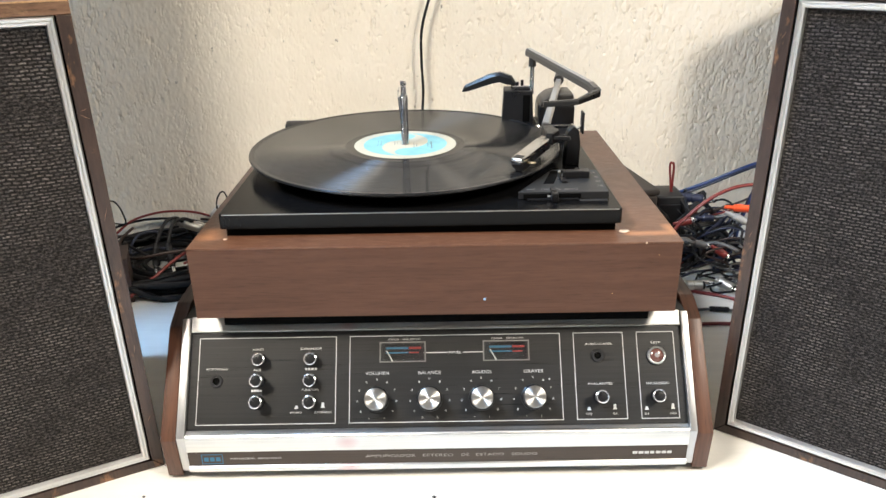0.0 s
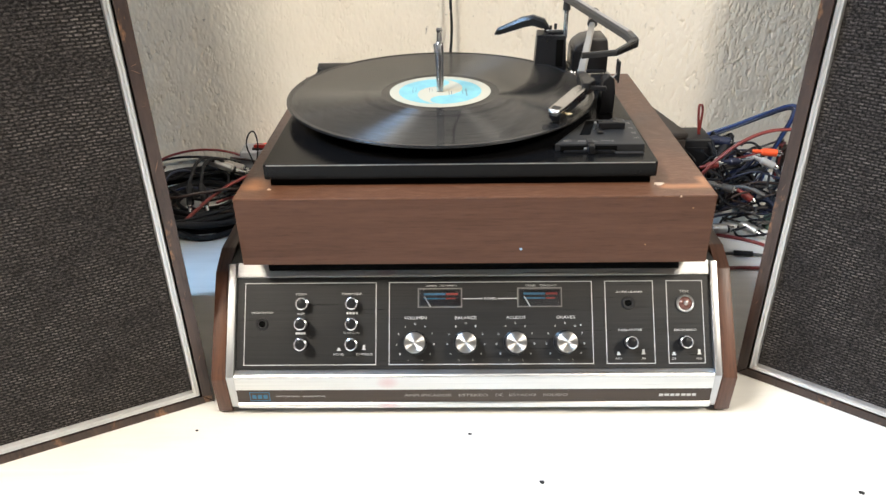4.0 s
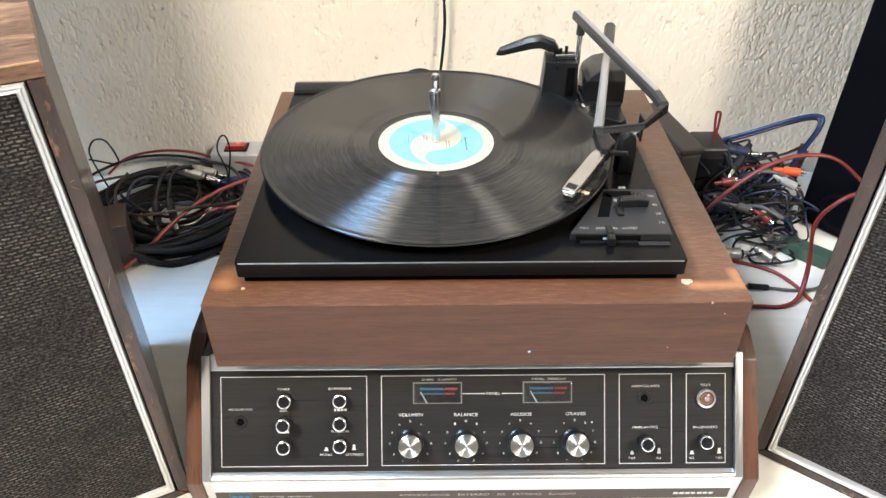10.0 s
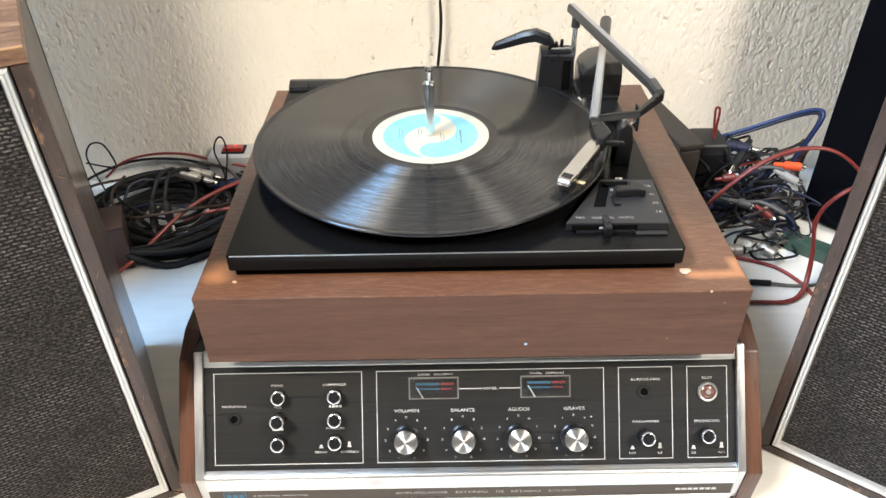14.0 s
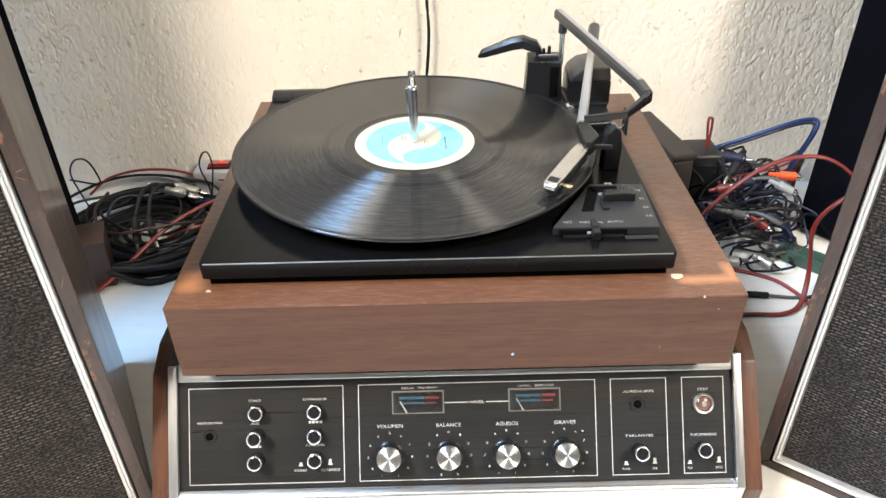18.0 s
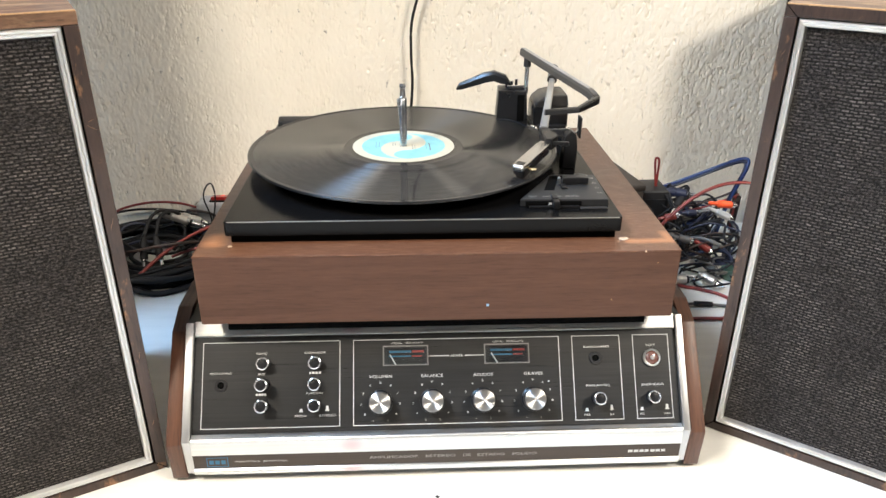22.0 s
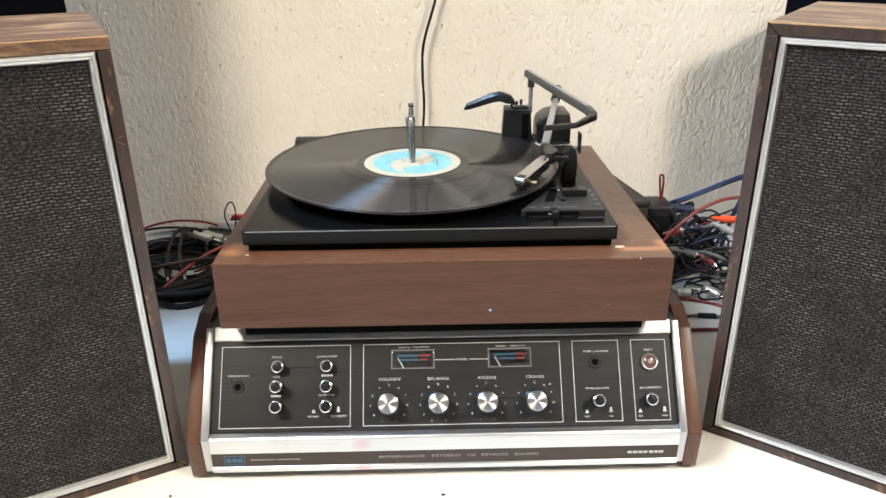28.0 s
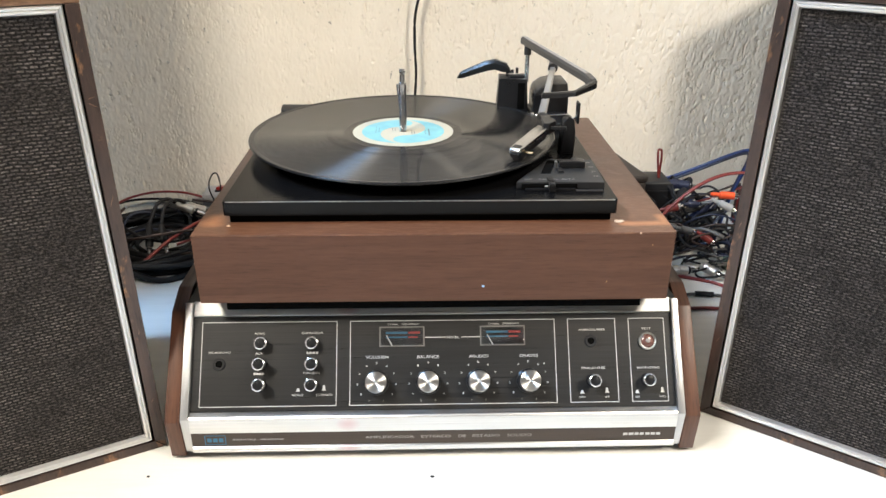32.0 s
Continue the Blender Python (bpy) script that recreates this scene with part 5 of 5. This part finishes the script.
def black_cabinet(m, x0, x1, y0, y1, high, label, wrap):
    cab = thing("black_loudspeaker", (0, 0, 0), label, "loudspeaker", "tall black loudspeakers")
    part("cabinet", box((x0, y0, 0.006), (x1, y1, high), 0.003), wrap, cab)
    for x in (x0 + 0.03, x1 - 0.03):
        for y in (y0 + 0.025, y1 - 0.025):
            part("foot", rod((x, y, 0), (x, y, 0.0062), 0.011, 0.011, 16), RUBBER, cab)
    part("driver_ring", lathe([(0.018, 0.0), (0.026, 0.0), (0.0265, 0.002), (0.022, 0.003), (0.018, 0.001)], 40), BLACK_VINYL_WRAP, cab, m=Matrix(((1, 0, 0, x0 + 0.046 if x0 > -0.1 else x1 - 0.09), (0, 0, -1, y0), (0, 1, 0, 0.036), (0, 0, 0, 1))))
    cab.matrix_basis = m
    return cab


black_cabinet(pose(0.4520, 0.3780, 0, 0, 0, -50), 0.0, 0.270, 0.0, 0.160, 0.385, "tall black-wrapped loudspeaker against plaster wall, hidden behind wooden one", BLACK_VINYL_WRAP)
black_cabinet(pose(-0.4300, 0.2260, 0), -0.270, 0.0, 0.0, 0.157, 1.25, "tall black-wrapped loudspeaker behind worn wooden loudspeaker", BLACK_VINYL_WRAP)

# ---- cables and clutter on the bench ----
cable("wall_cable", [(0.060, 0.4915, 0.520), (0.034, 0.4915, 0.420), (0.0204, 0.4915, 0.3654), (0.0035, 0.4915, 0.308), (0.0012, 0.4915, 0.265), (0.0025, 0.4915, 0.220), (-0.001, 0.4915, 0.175), (-0.004, 0.490, 0.150), (-0.006, 0.47, 0.12), (-0.008, 0.46, 0.0035)], 0.0019, RUBBER, "thin black cable hanging down the plaster wall", group="")
cable("hooked_cable", [(-0.046, 0.43, 0.150), (-0.044, 0.425, 0.178), (-0.036, 0.42, 0.189), (-0.022, 0.42, 0.190), (-0.012, 0.42, 0.183), (-0.004, 0.425, 0.160), (0.0, 0.43, 0.10), (0.0, 0.44, 0.0035)], 0.0030, RUBBER, "short hooked black cable behind turntable plinth", group="")

# coil of thick cable behind the wooden loudspeaker
rng = random.Random(11)
run = []
for k in range(11 * 14):
    a = 2 * math.pi * k / 14 + 0.4
    turn = k / 14
    rad = 0.073 + 0.027 * math.sin(1.9 * turn + 1) + rng.uniform(-0.002, 0.002)
    run.append((-0.345 + rad * 1.12 * math.cos(a), 0.392 + rad * math.sin(a) * 0.98, 0.0046 + 0.0050 * (turn % 3.7) + 0.0022 * math.sin(3 * a + turn)))
coil = thing("cable_coil", (-0.345, 0.392, 0), "thick black cable wound in a loose coil on bench", "cable", "loose cables")
for k in range(11):
    part("coil_turn", tube(flow(run[14 * k : 14 * k + 15], 4), 0.0042, 8), RUBBER, coil, "", False)
inner = []
for k in range(5 * 14):
    a = 2 * math.pi * k / 14 + 2.0
    turn = k / 14
    rad = 0.047 + 0.016 * math.sin(2.2 * turn + 0.4) + rng.uniform(-0.002, 0.002)
    inner.append((-0.338 + 0.014 * math.sin(turn) + rad * 1.2 * math.cos(a), 0.396 + rad * math.sin(a), 0.0036 + 0.0040 * (turn % 2.6) + 0.0020 * math.sin(2 * a + turn)))
tagged(part("inner_cable", tube(flow(inner, 3), 0.0030, 8), RUBBER, None, "", False), "black cable looped inside the thick coil", "cable", "loose cables")
for k in range(9):
    rad = (0.064, 0.076, 0.088, 0.100, 0.112, 0.050, 0.040, 0.058, 0.070)[k]
    turn0 = rng.uniform(0, 6)
    pts = [(-0.352 + 0.018 * math.sin(k) + rad * 1.15 * math.cos(turn0 + 0.5 * j), 0.400 + rad * math.sin(turn0 + 0.5 * j) * 0.85, 0.018 + 0.003 * k + 0.008 * math.sin(1.3 * j + k)) for j in range(11)]
    cable("thin_cable", [(x, min(y, 0.495), max(z, 0.003)) for x, y, z in pts], 0.0019, (RUBBER, NAVY_WIRE, RUBBER, BROWN_WIRE, RUBBER, RUBBER, NAVY_WIRE, RUBBER, BROWN_WIRE)[k], "thin dark cable lying over the cable coil", 5)
cable("red_flat_cable", [(-0.386, 0.272, 0.0035), (-0.3746, 0.2848, 0.006), (-0.352, 0.308, 0.018), (-0.316, 0.342, 0.042), (-0.278, 0.366, 0.058), (-0.235, 0.385, 0.066), (-0.19, 0.40, 0.060), (-0.15, 0.41, 0.03), (-0.13, 0.41, 0.003)], 0.0032, RED_WIRE, "flat red twin cable laid over the cable coil", 8, 0.6)
cable("pink_wire", [(-0.3191, 0.360, 0.0235), (-0.300, 0.362, 0.030), (-0.2763, 0.364, 0.0355), (-0.250, 0.366, 0.037), (-0.21, 0.37, 0.03), (-0.18, 0.38, 0.0025)], 0.0019, surface("faded_red_wire", (0.40, 0.10, 0.10, 1), 0.45), "faded red wire end sticking out over coil")
cable("dark_red_wire", [(-0.455, 0.47, 0.022), (-0.43, 0.48, 0.040), (-0.385, 0.475, 0.054), (-0.34, 0.47, 0.056), (-0.30, 0.465, 0.048), (-0.24, 0.45, 0.040), (-0.19, 0.44, 0.003)], 0.0018, DULL_RED, "dark red wire lying behind the cable coil")
cable("looped_wire", [(-0.455, 0.46, 0.003), (-0.4705, 0.470, 0.040), (-0.4719, 0.472, 0.058), (-0.4623, 0.474, 0.0715), (-0.4478, 0.474, 0.0705), (-0.4387, 0.472, 0.0515), (-0.4400, 0.470, 0.038), (-0.4744, 0.468, 0.046)], 0.0012, RUBBER, "thin black wire standing up in a loop")
cable("strip_wire", [(-0.292, 0.430, 0.003), (-0.283, 0.438, 0.040), (-0.2905, 0.44, 0.074), (-0.2845, 0.44, 0.0925), (-0.2768, 0.44, 0.0945), (-0.2745, 0.44, 0.075), (-0.280, 0.435, 0.042), (-0.286, 0.425, 0.004)], 0.0011, RUBBER, "thin black wire looped before the power strip")

cable("table_wire", [(-0.3050, 0.3420, 0.012), (-0.2940, 0.3250, 0.0030), (-0.2720, 0.3160, 0.0016), (-0.2500, 0.3140, 0.0016), (-0.2300, 0.3180, 0.0016), (-0.2050, 0.3300, 0.0016)], 0.0011, RUBBER, "thin black wire lying on bench beside coil")


def jack_plug(p, q, scale=1.0, label="metal jack plug lying on cables", body=None):
    """A plug from its cable end p to its tip q."""
    p, q = Vector(p), Vector(q)
    long = (q - p).length
    m = Matrix.Translation(p) @ (q - p).to_track_quat("Z", "Y").to_matrix().to_4x4()
    ob = thing("jack_plug", p, label, "plug", "loose plugs")
    r = 0.0055 * scale
    part("plug_body", lathe([(0, 0), (r * 0.6, 0), (r * 0.75, long * 0.08), (r, long * 0.14), (r, long * 0.30), (r * 0.9, long * 0.31), (r * 0.9, long * 0.34), (r, long * 0.35), (r, long * 0.60), (r * 0.8, long * 0.63), (0, long * 0.63)], 20), body or SATIN, ob, m=m)
    part("plug_tip", lathe([(0, long * 0.62), (r * 0.55, long * 0.62), (r * 0.55, long * 0.86), (r * 0.35, long * 0.90), (r * 0.5, long * 0.94), (0, long)], 16), CHROME, ob, m=m)
    part("plug_ring", rod(Vector((0, 0, long * 0.66)), Vector((0, 0, long * 0.70)), r * 0.72, None, 16), RUBBER, ob, m=m)
    return ob


jack_plug((-0.351, 0.420, 0.0640), (-0.285, 0.420, 0.0390), 1.1, "silver jack plug lying on the cable coil")
jack_plug((-0.328, 0.440, 0.0500), (-0.283, 0.440, 0.0340), 1.0, "dull silver jack plug lying on the cable coil")
jack_plug((-0.352, 0.362, 0.0520), (-0.350, 0.338, 0.0110), 0.9, "black jack plug with pale tip among coiled cable", RUBBER)
jack_plug((-0.338, 0.366, 0.0500), (-0.326, 0.340, 0.0140), 0.9, "black jack plug with pale tip among coiled cable", RUBBER)
cable("plug_lead", [(-0.352, 0.362, 0.0520), (-0.345, 0.385, 0.072), (-0.335, 0.41, 0.068), (-0.330, 0.44, 0.03), (-0.34, 0.46, 0.004)], 0.0024, RUBBER, "black lead of a plug among coiled cable")
cable("plug_lead", [(-0.338, 0.366, 0.0500), (-0.335, 0.390, 0.070), (-0.322, 0.42, 0.060), (-0.31, 0.45, 0.003)], 0.0024, RUBBER, "black lead of a plug among coiled cable")
cable("blue_wire", [(-0.362, 0.305, 0.004), (-0.352, 0.312, 0.007), (-0.342, 0.318, 0.006), (-0.335, 0.330, 0.003)], 0.0034, BLUE_WIRE, "short thick blue wire end on bench")

crate = thing("wooden_block", (-0.385, 0.318, 0), "small dark brown wooden block standing by the cable coil", "block")
part("block_body", box((-0.412, 0.296, 0), (-0.364, 0.344, 0.056), 0.001), BROWN_WIRE, crate, m=Matrix.Translation((-0.364, 0.296, 0)) @ Matrix.Rotation(radians(20), 4, "Z") @ Matrix.Translation((0.364, -0.296, 0)))
part("block_lip", box((-0.413, 0.295, 0.0562), (-0.363, 0.345, 0.0602), 0.0008), BROWN_WIRE, crate, m=Matrix.Translation((-0.364, 0.296, 0)) @ Matrix.Rotation(radians(20), 4, "Z") @ Matrix.Translation((0.364, -0.296, 0)))

strip_ob = thing("power_strip", (-0.20, 0.476, 0), "white power strip with lit red rocker switch beside wall", "power strip")
part("strip_body", box((-0.309, 0.458, 0.004), (-0.090, 0.4955, 0.0580), 0.004, 3), STRIP_GREY, strip_ob)
for x in (-0.30, -0.10):
    part("strip_foot", box((x, 0.462, 0), (x + 0.01, 0.488, 0.0045)), RUBBER, strip_ob)
rocker = part("rocker_frame", box((-0.2910, 0.4650, 0.0570), (-0.2610, 0.4860, 0.0605), 0.0008), RUBBER, strip_ob)
part("rocker", prism([(0.4665, 0.0600), (0.4835, 0.0600), (0.4835, 0.0620), (0.4760, 0.0627), (0.4665, 0.0655)], -0.2885, -0.2635, "x", 0.0006), RED_GLOW, rocker, "dim red rocker")
part("rocker_lamp", lathe([(0, 0.0006), (0.0022, 0.0004), (0.0030, 0.0)], 16), RED_SPOT, rocker, "bright lit spot", m=Matrix.Translation((-0.2745, 0.4800, 0.0622)))
for x in (-0.225, -0.175, -0.125):
    part("outlet", lathe([(0.013, 0.0), (0.017, 0.0), (0.017, 0.0015), (0.013, 0.0005)], 24), WHITE_PLASTIC, strip_ob, m=Matrix.Translation((x, 0.4752, 0.0575)))
cable("blue_strip_cable", [(-0.330, 0.445, 0.006), (-0.300, 0.449, 0.018), (-0.26, 0.449, 0.026), (-0.20, 0.449, 0.020), (-0.15, 0.448, 0.006)], 0.0056, BLUE_WIRE, "thick blue cable along the power strip")

# right of the plinth: power adapters and a heap of leads
psu = thing("power_adapter", (0.275, 0.41, 0), "brown-grey box-shaped power adapter standing on bench", "power adapter")
PM = Matrix.Translation((0.256, 0.425, 0)) @ Matrix.Rotation(radians(11), 4, "Z")
part("case", box((0.014, -0.062, 0.0), (0.042, 0.062, 0.104), 0.004, 3), CASE_BROWN, psu, m=PM)
part("case_lid", box((0.0125, -0.0635, 0.1042), (0.0435, 0.0635, 0.1130), 0.003, 2), CASE_BROWN, psu, m=PM)
small = thing("plug_adapter", (0.338, 0.433, 0), "small black plug-in adapter by the wall", "power adapter")
part("adapter_case", box((0.318, 0.408, 0.0), (0.358, 0.458, 0.090), 0.005, 3), PLASTIC_MATT, small)
part("adapter_face", box((0.323, 0.4065, 0.012), (0.353, 0.4090, 0.078), 0.001), PLASTIC, small)

cable("red_loop_wire", [(0.352, 0.425, 0.003), (0.3465, 0.427, 0.050), (0.3425, 0.428, 0.090), (0.3375, 0.428, 0.126), (0.3400, 0.428, 0.131), (0.3430, 0.428, 0.124), (0.3440, 0.427, 0.085), (0.352, 0.420, 0.030), (0.360, 0.415, 0.003)], 0.0016, RED_WIRE, "red wire standing up in a narrow loop")
cable("blue_mains_cable", [(0.300, 0.470, 0.003), (0.320, 0.465, 0.055), (0.353, 0.450, 0.0775), (0.392, 0.440, 0.097), (0.428, 0.430, 0.117), (0.448, 0.415, 0.132), (0.4545, 0.400, 0.137), (0.4515, 0.393, 0.126), (0.444, 0.395, 0.100), (0.437, 0.40, 0.07), (0.43, 0.41, 0.003)], 0.0023, BLUE_WIRE, "thick blue cable arching up from heap beside black loudspeaker")
cable("blue_twin_cable", [(0.302, 0.468, 0.003), (0.321, 0.463, 0.0515), (0.354, 0.448, 0.0740), (0.392, 0.438, 0.0935), (0.427, 0.428, 0.1135), (0.446, 0.413, 0.1285), (0.4515, 0.400, 0.1330), (0.4490, 0.395, 0.122), (0.442, 0.397, 0.098), (0.435, 0.40, 0.07), (0.428, 0.41, 0.003)], 0.0020, NAVY_WIRE, "darker blue cable running along the thick blue one")
cable("red_speaker_cable", [(0.300, 0.335, 0.003), (0.298, 0.310, 0.055), (0.317, 0.305, 0.090), (0.345, 0.306, 0.118), (0.372, 0.308, 0.133), (0.398, 0.308, 0.139), (0.425, 0.305, 0.137), (0.452, 0.300, 0.120), (0.475, 0.295, 0.09), (0.485, 0.29, 0.003)], 0.0030, RED_WIRE, "red twin speaker cable arching over the heap of leads", 8, 0.65)
cable("red_table_cable", [(0.285, 0.310, 0.0025), (0.315, 0.303, 0.0025), (0.3491, 0.2929, 0.0025), (0.3832, 0.2751, 0.0025), (0.400, 0.250, 0.0025), (0.408, 0.222, 0.0025)], 0.0022, DULL_RED, "red cable lying flat on bench")
cable("red_rising_cable", [(0.290, 0.212, 0.0025), (0.3407, 0.2135, 0.0025), (0.3718, 0.2122, 0.0030), (0.3930, 0.2230, 0.0055), (0.4030, 0.238, 0.020), (0.4050, 0.248, 0.045), (0.4020, 0.255, 0.075), (0.4060, 0.2560, 0.096), (0.4200, 0.254, 0.116), (0.436, 0.256, 0.122), (0.452, 0.262, 0.115), (0.46, 0.27, 0.003)], 0.0028, RED_WIRE, "red twin cable rising from bench to loudspeaker back", 8, 0.65)
cable("grey_lead", [(0.320, 0.246, 0.0025), (0.3459, 0.2464, 0.0035), (0.3676, 0.2434, 0.0035), (0.395, 0.240, 0.0025), (0.4228, 0.243, 0.0025), (0.44, 0.26, 0.0025)], 0.0019, GREY_WIRE, "thin grey lead with black sleeve on bench")
sleeve = cable("black_sleeve", [(0.3459, 0.2464, 0.0040), (0.357, 0.2450, 0.0040), (0.3676, 0.2434, 0.0040)], 0.0034, RUBBER, "black plug sleeve on a grey lead", 4)

rng = random.Random(29)
shades = [RUBBER, RUBBER, NAVY_WIRE, GREY_WIRE, BLUE_WIRE, RUBBER, DULL_RED, NAVY_WIRE, BROWN_WIRE, RUBBER, GREY_WIRE]
words = {RUBBER: "black", NAVY_WIRE: "navy blue", GREY_WIRE: "grey", BLUE_WIRE: "blue", DULL_RED: "dark red", BROWN_WIRE: "brown"}
for k in range(46):
    mat = shades[k % len(shades)]
    r = rng.choice((0.0013, 0.0016, 0.002, 0.0026))
    cx, cy = rng.uniform(0.315, 0.420), rng.uniform(0.345, 0.440)
    pts, a = [], rng.uniform(0, 6.3)
    x, y = cx, cy
    high = rng.uniform(0.012, 0.070) * (1.0 if cy > 0.35 else 0.45)
    n = rng.randint(6, 9)
    for j in range(n):
        f = math.sin(math.pi * j / (n - 1))
        pts.append((min(max(x, 0.232), 0.436), min(max(y, 0.312), 0.480), max(r + 0.0005, high * f + rng.uniform(-0.004, 0.007) * (0 < j < n - 1))))
        a += rng.uniform(-0.95, 0.95)
        x += 0.034 * math.cos(a)
        y += 0.026 * math.sin(a)
        if not 0.25 < x < 0.430 or not 0.325 < y < 0.465:
            a += 2.2
    cable("tangled_lead", pts, r, mat, "%s lead tangled in the heap beside plinth" % words[mat], 6)
for k in range(16):
    mat = (RUBBER, NAVY_WIRE, RUBBER, BROWN_WIRE)[k % 4]
    r = rng.choice((0.0016, 0.002, 0.0028))
    x, y, a = rng.uniform(0.375, 0.405), rng.uniform(0.385, 0.455), rng.uniform(0, 6.3)
    high, n, pts = rng.uniform(0.03, 0.085), rng.randint(6, 8), []
    for j in range(n):
        f = math.sin(math.pi * j / (n - 1))
        pts.append((min(max(x, 0.30), 0.424), min(max(y, 0.36), 0.485), max(r + 0.0005, high * f + rng.uniform(-0.004, 0.007) * (0 < j < n - 1))))
        a += rng.uniform(-1.0, 1.0)
        x += 0.026 * math.cos(a)
        y += 0.024 * math.sin(a)
        if not 0.34 < x < 0.415 or not 0.37 < y < 0.475:
            a += 2.2
    cable("tangled_lead", pts, r, mat, "%s lead tangled in the heap beside plinth" % words[mat], 6)
for k, (cx, cy, cz, rr) in enumerate(((0.392, 0.300, 0.006, 0.026), (0.372, 0.312, 0.010, 0.022), (0.405, 0.325, 0.020, 0.020), (0.378, 0.438, 0.080, 0.014))):
    pts = [(cx + rr * math.cos(0.7 * j + k), cy + rr * 0.8 * math.sin(0.7 * j + k), max(0.0022, cz + 0.006 * math.sin(1.1 * j + k) - (0.07 if j in (0, 11) and cz > 0.05 else 0.0))) for j in range(12)]
    cable("curled_lead", pts, 0.0015, RUBBER, "thin black lead curled in rings by the heap", 6)


def phono_plug(p, q, mat, label):
    """A moulded phono plug from its cable end p to its metal tip q."""
    p, q = Vector(p), Vector(q)
    long = (q - p).length
    m = Matrix.Translation(p) @ (q - p).to_track_quat("Z", "Y").to_matrix().to_4x4()
    ob = thing("phono_plug", p, label, "plug", "loose plugs")
    part("plug_body", lathe([(0, 0), (0.0022, 0), (0.0028, long * 0.30), (0.0046, long * 0.36), (0.0050, long * 0.42), (0.0050, long * 0.84), (0.0044, long * 0.88), (0, long * 0.88)], 18), mat, ob, m=m)
    part("plug_collar", lathe([(0.0030, long * 0.87), (0.0042, long * 0.87), (0.0042, long), (0.0034, long)], 18), CHROME, ob, m=m)
    part("plug_pin", rod((0, 0, long * 0.85), (0, 0, long * 1.10), 0.0015), CHROME, ob, m=m)


phono_plug((0.3890, 0.352, 0.0945), (0.4220, 0.345, 0.0935), ORANGE_PLUG, "orange-red phono plug on top of cable heap")
phono_plug((0.3880, 0.345, 0.0900), (0.4180, 0.338, 0.0770), DULL_WHITE, "white phono plug on top of cable heap")
phono_plug((0.330, 0.366, 0.066), (0.355, 0.360, 0.074), RED_WIRE, "red phono plug in the cable heap")
phono_plug((0.372, 0.335, 0.048), (0.392, 0.325, 0.036), RED_WIRE, "red phono plug in the cable heap")
phono_plug((0.345, 0.345, 0.050), (0.370, 0.338, 0.046), GREY_WIRE, "grey phono plug in the cable heap")
phono_plug((0.362, 0.372, 0.072), (0.388, 0.380, 0.068), NAVY_WIRE, "navy phono plug in the cable heap")
phono_plug((0.330, 0.360, 0.052), (0.352, 0.350, 0.045), GREY_WIRE, "grey phono plug in the cable heap")
jack_plug((0.352, 0.418, 0.0860), (0.398, 0.402, 0.0840), 1.2, "navy jack plug in the cable heap", NAVY_WIRE)
jack_plug((0.330, 0.302, 0.0080), (0.368, 0.300, 0.0085), 1.3, "silver jack plug in the cable heap")
jack_plug((0.372, 0.305, 0.0140), (0.398, 0.281, 0.0060), 1.2, "silver plug lying on bench by cable heap")
jack_plug((0.386, 0.420, 0.0900), (0.350, 0.380, 0.0600), 1.0, "black jack plug in the cable heap", RUBBER)
for dy, dz, mat, word_ in ((0.0, -0.022, BROWN_WIRE, "brown"), (0.007, -0.018, DULL_RED, "dark red"), (0.014, -0.014, BROWN_WIRE, "brown")):
    cable("ribbon_cable", [(0.345, 0.422 + dy, 0.050 + dz), (0.383, 0.422 + dy, 0.066 + dz), (0.415, 0.416 + dy, 0.077 + dz), (0.440, 0.412 + dy, 0.088 + dz), (0.462, 0.424 + dy, 0.090 + dz), (0.478, 0.452 + dy, 0.060), (0.480, 0.46 + dy, 0.003)], 0.0026, mat, "flat %s ribbon cable rising from the heap" % word_, 6, 0.35)

shell_ob = thing("green_connector", (0.434, 0.303, 0), "green moulded plastic connector shell on bench", "connector")
GM = Matrix.Translation((0.434, 0.3035, 0)) @ Matrix.Rotation(radians(-42), 4, "Z")
part("connector_body", prism([(-0.032, -0.006), (-0.020, -0.0105), (0.026, -0.0105), (0.030, 0.0), (0.026, 0.0105), (-0.020, 0.0105), (-0.032, 0.006)], 0.0, 0.017, "z", 0.0018), GREEN_BOARD, shell_ob, m=GM)
part("connector_screw", lathe([(0.0012, 0.0), (0.0048, 0.0), (0.0045, 0.0012), (0.0015, 0.0010)], 16), SATIN, shell_ob, m=GM @ Matrix.Translation((-0.012, 0, 0.017)))
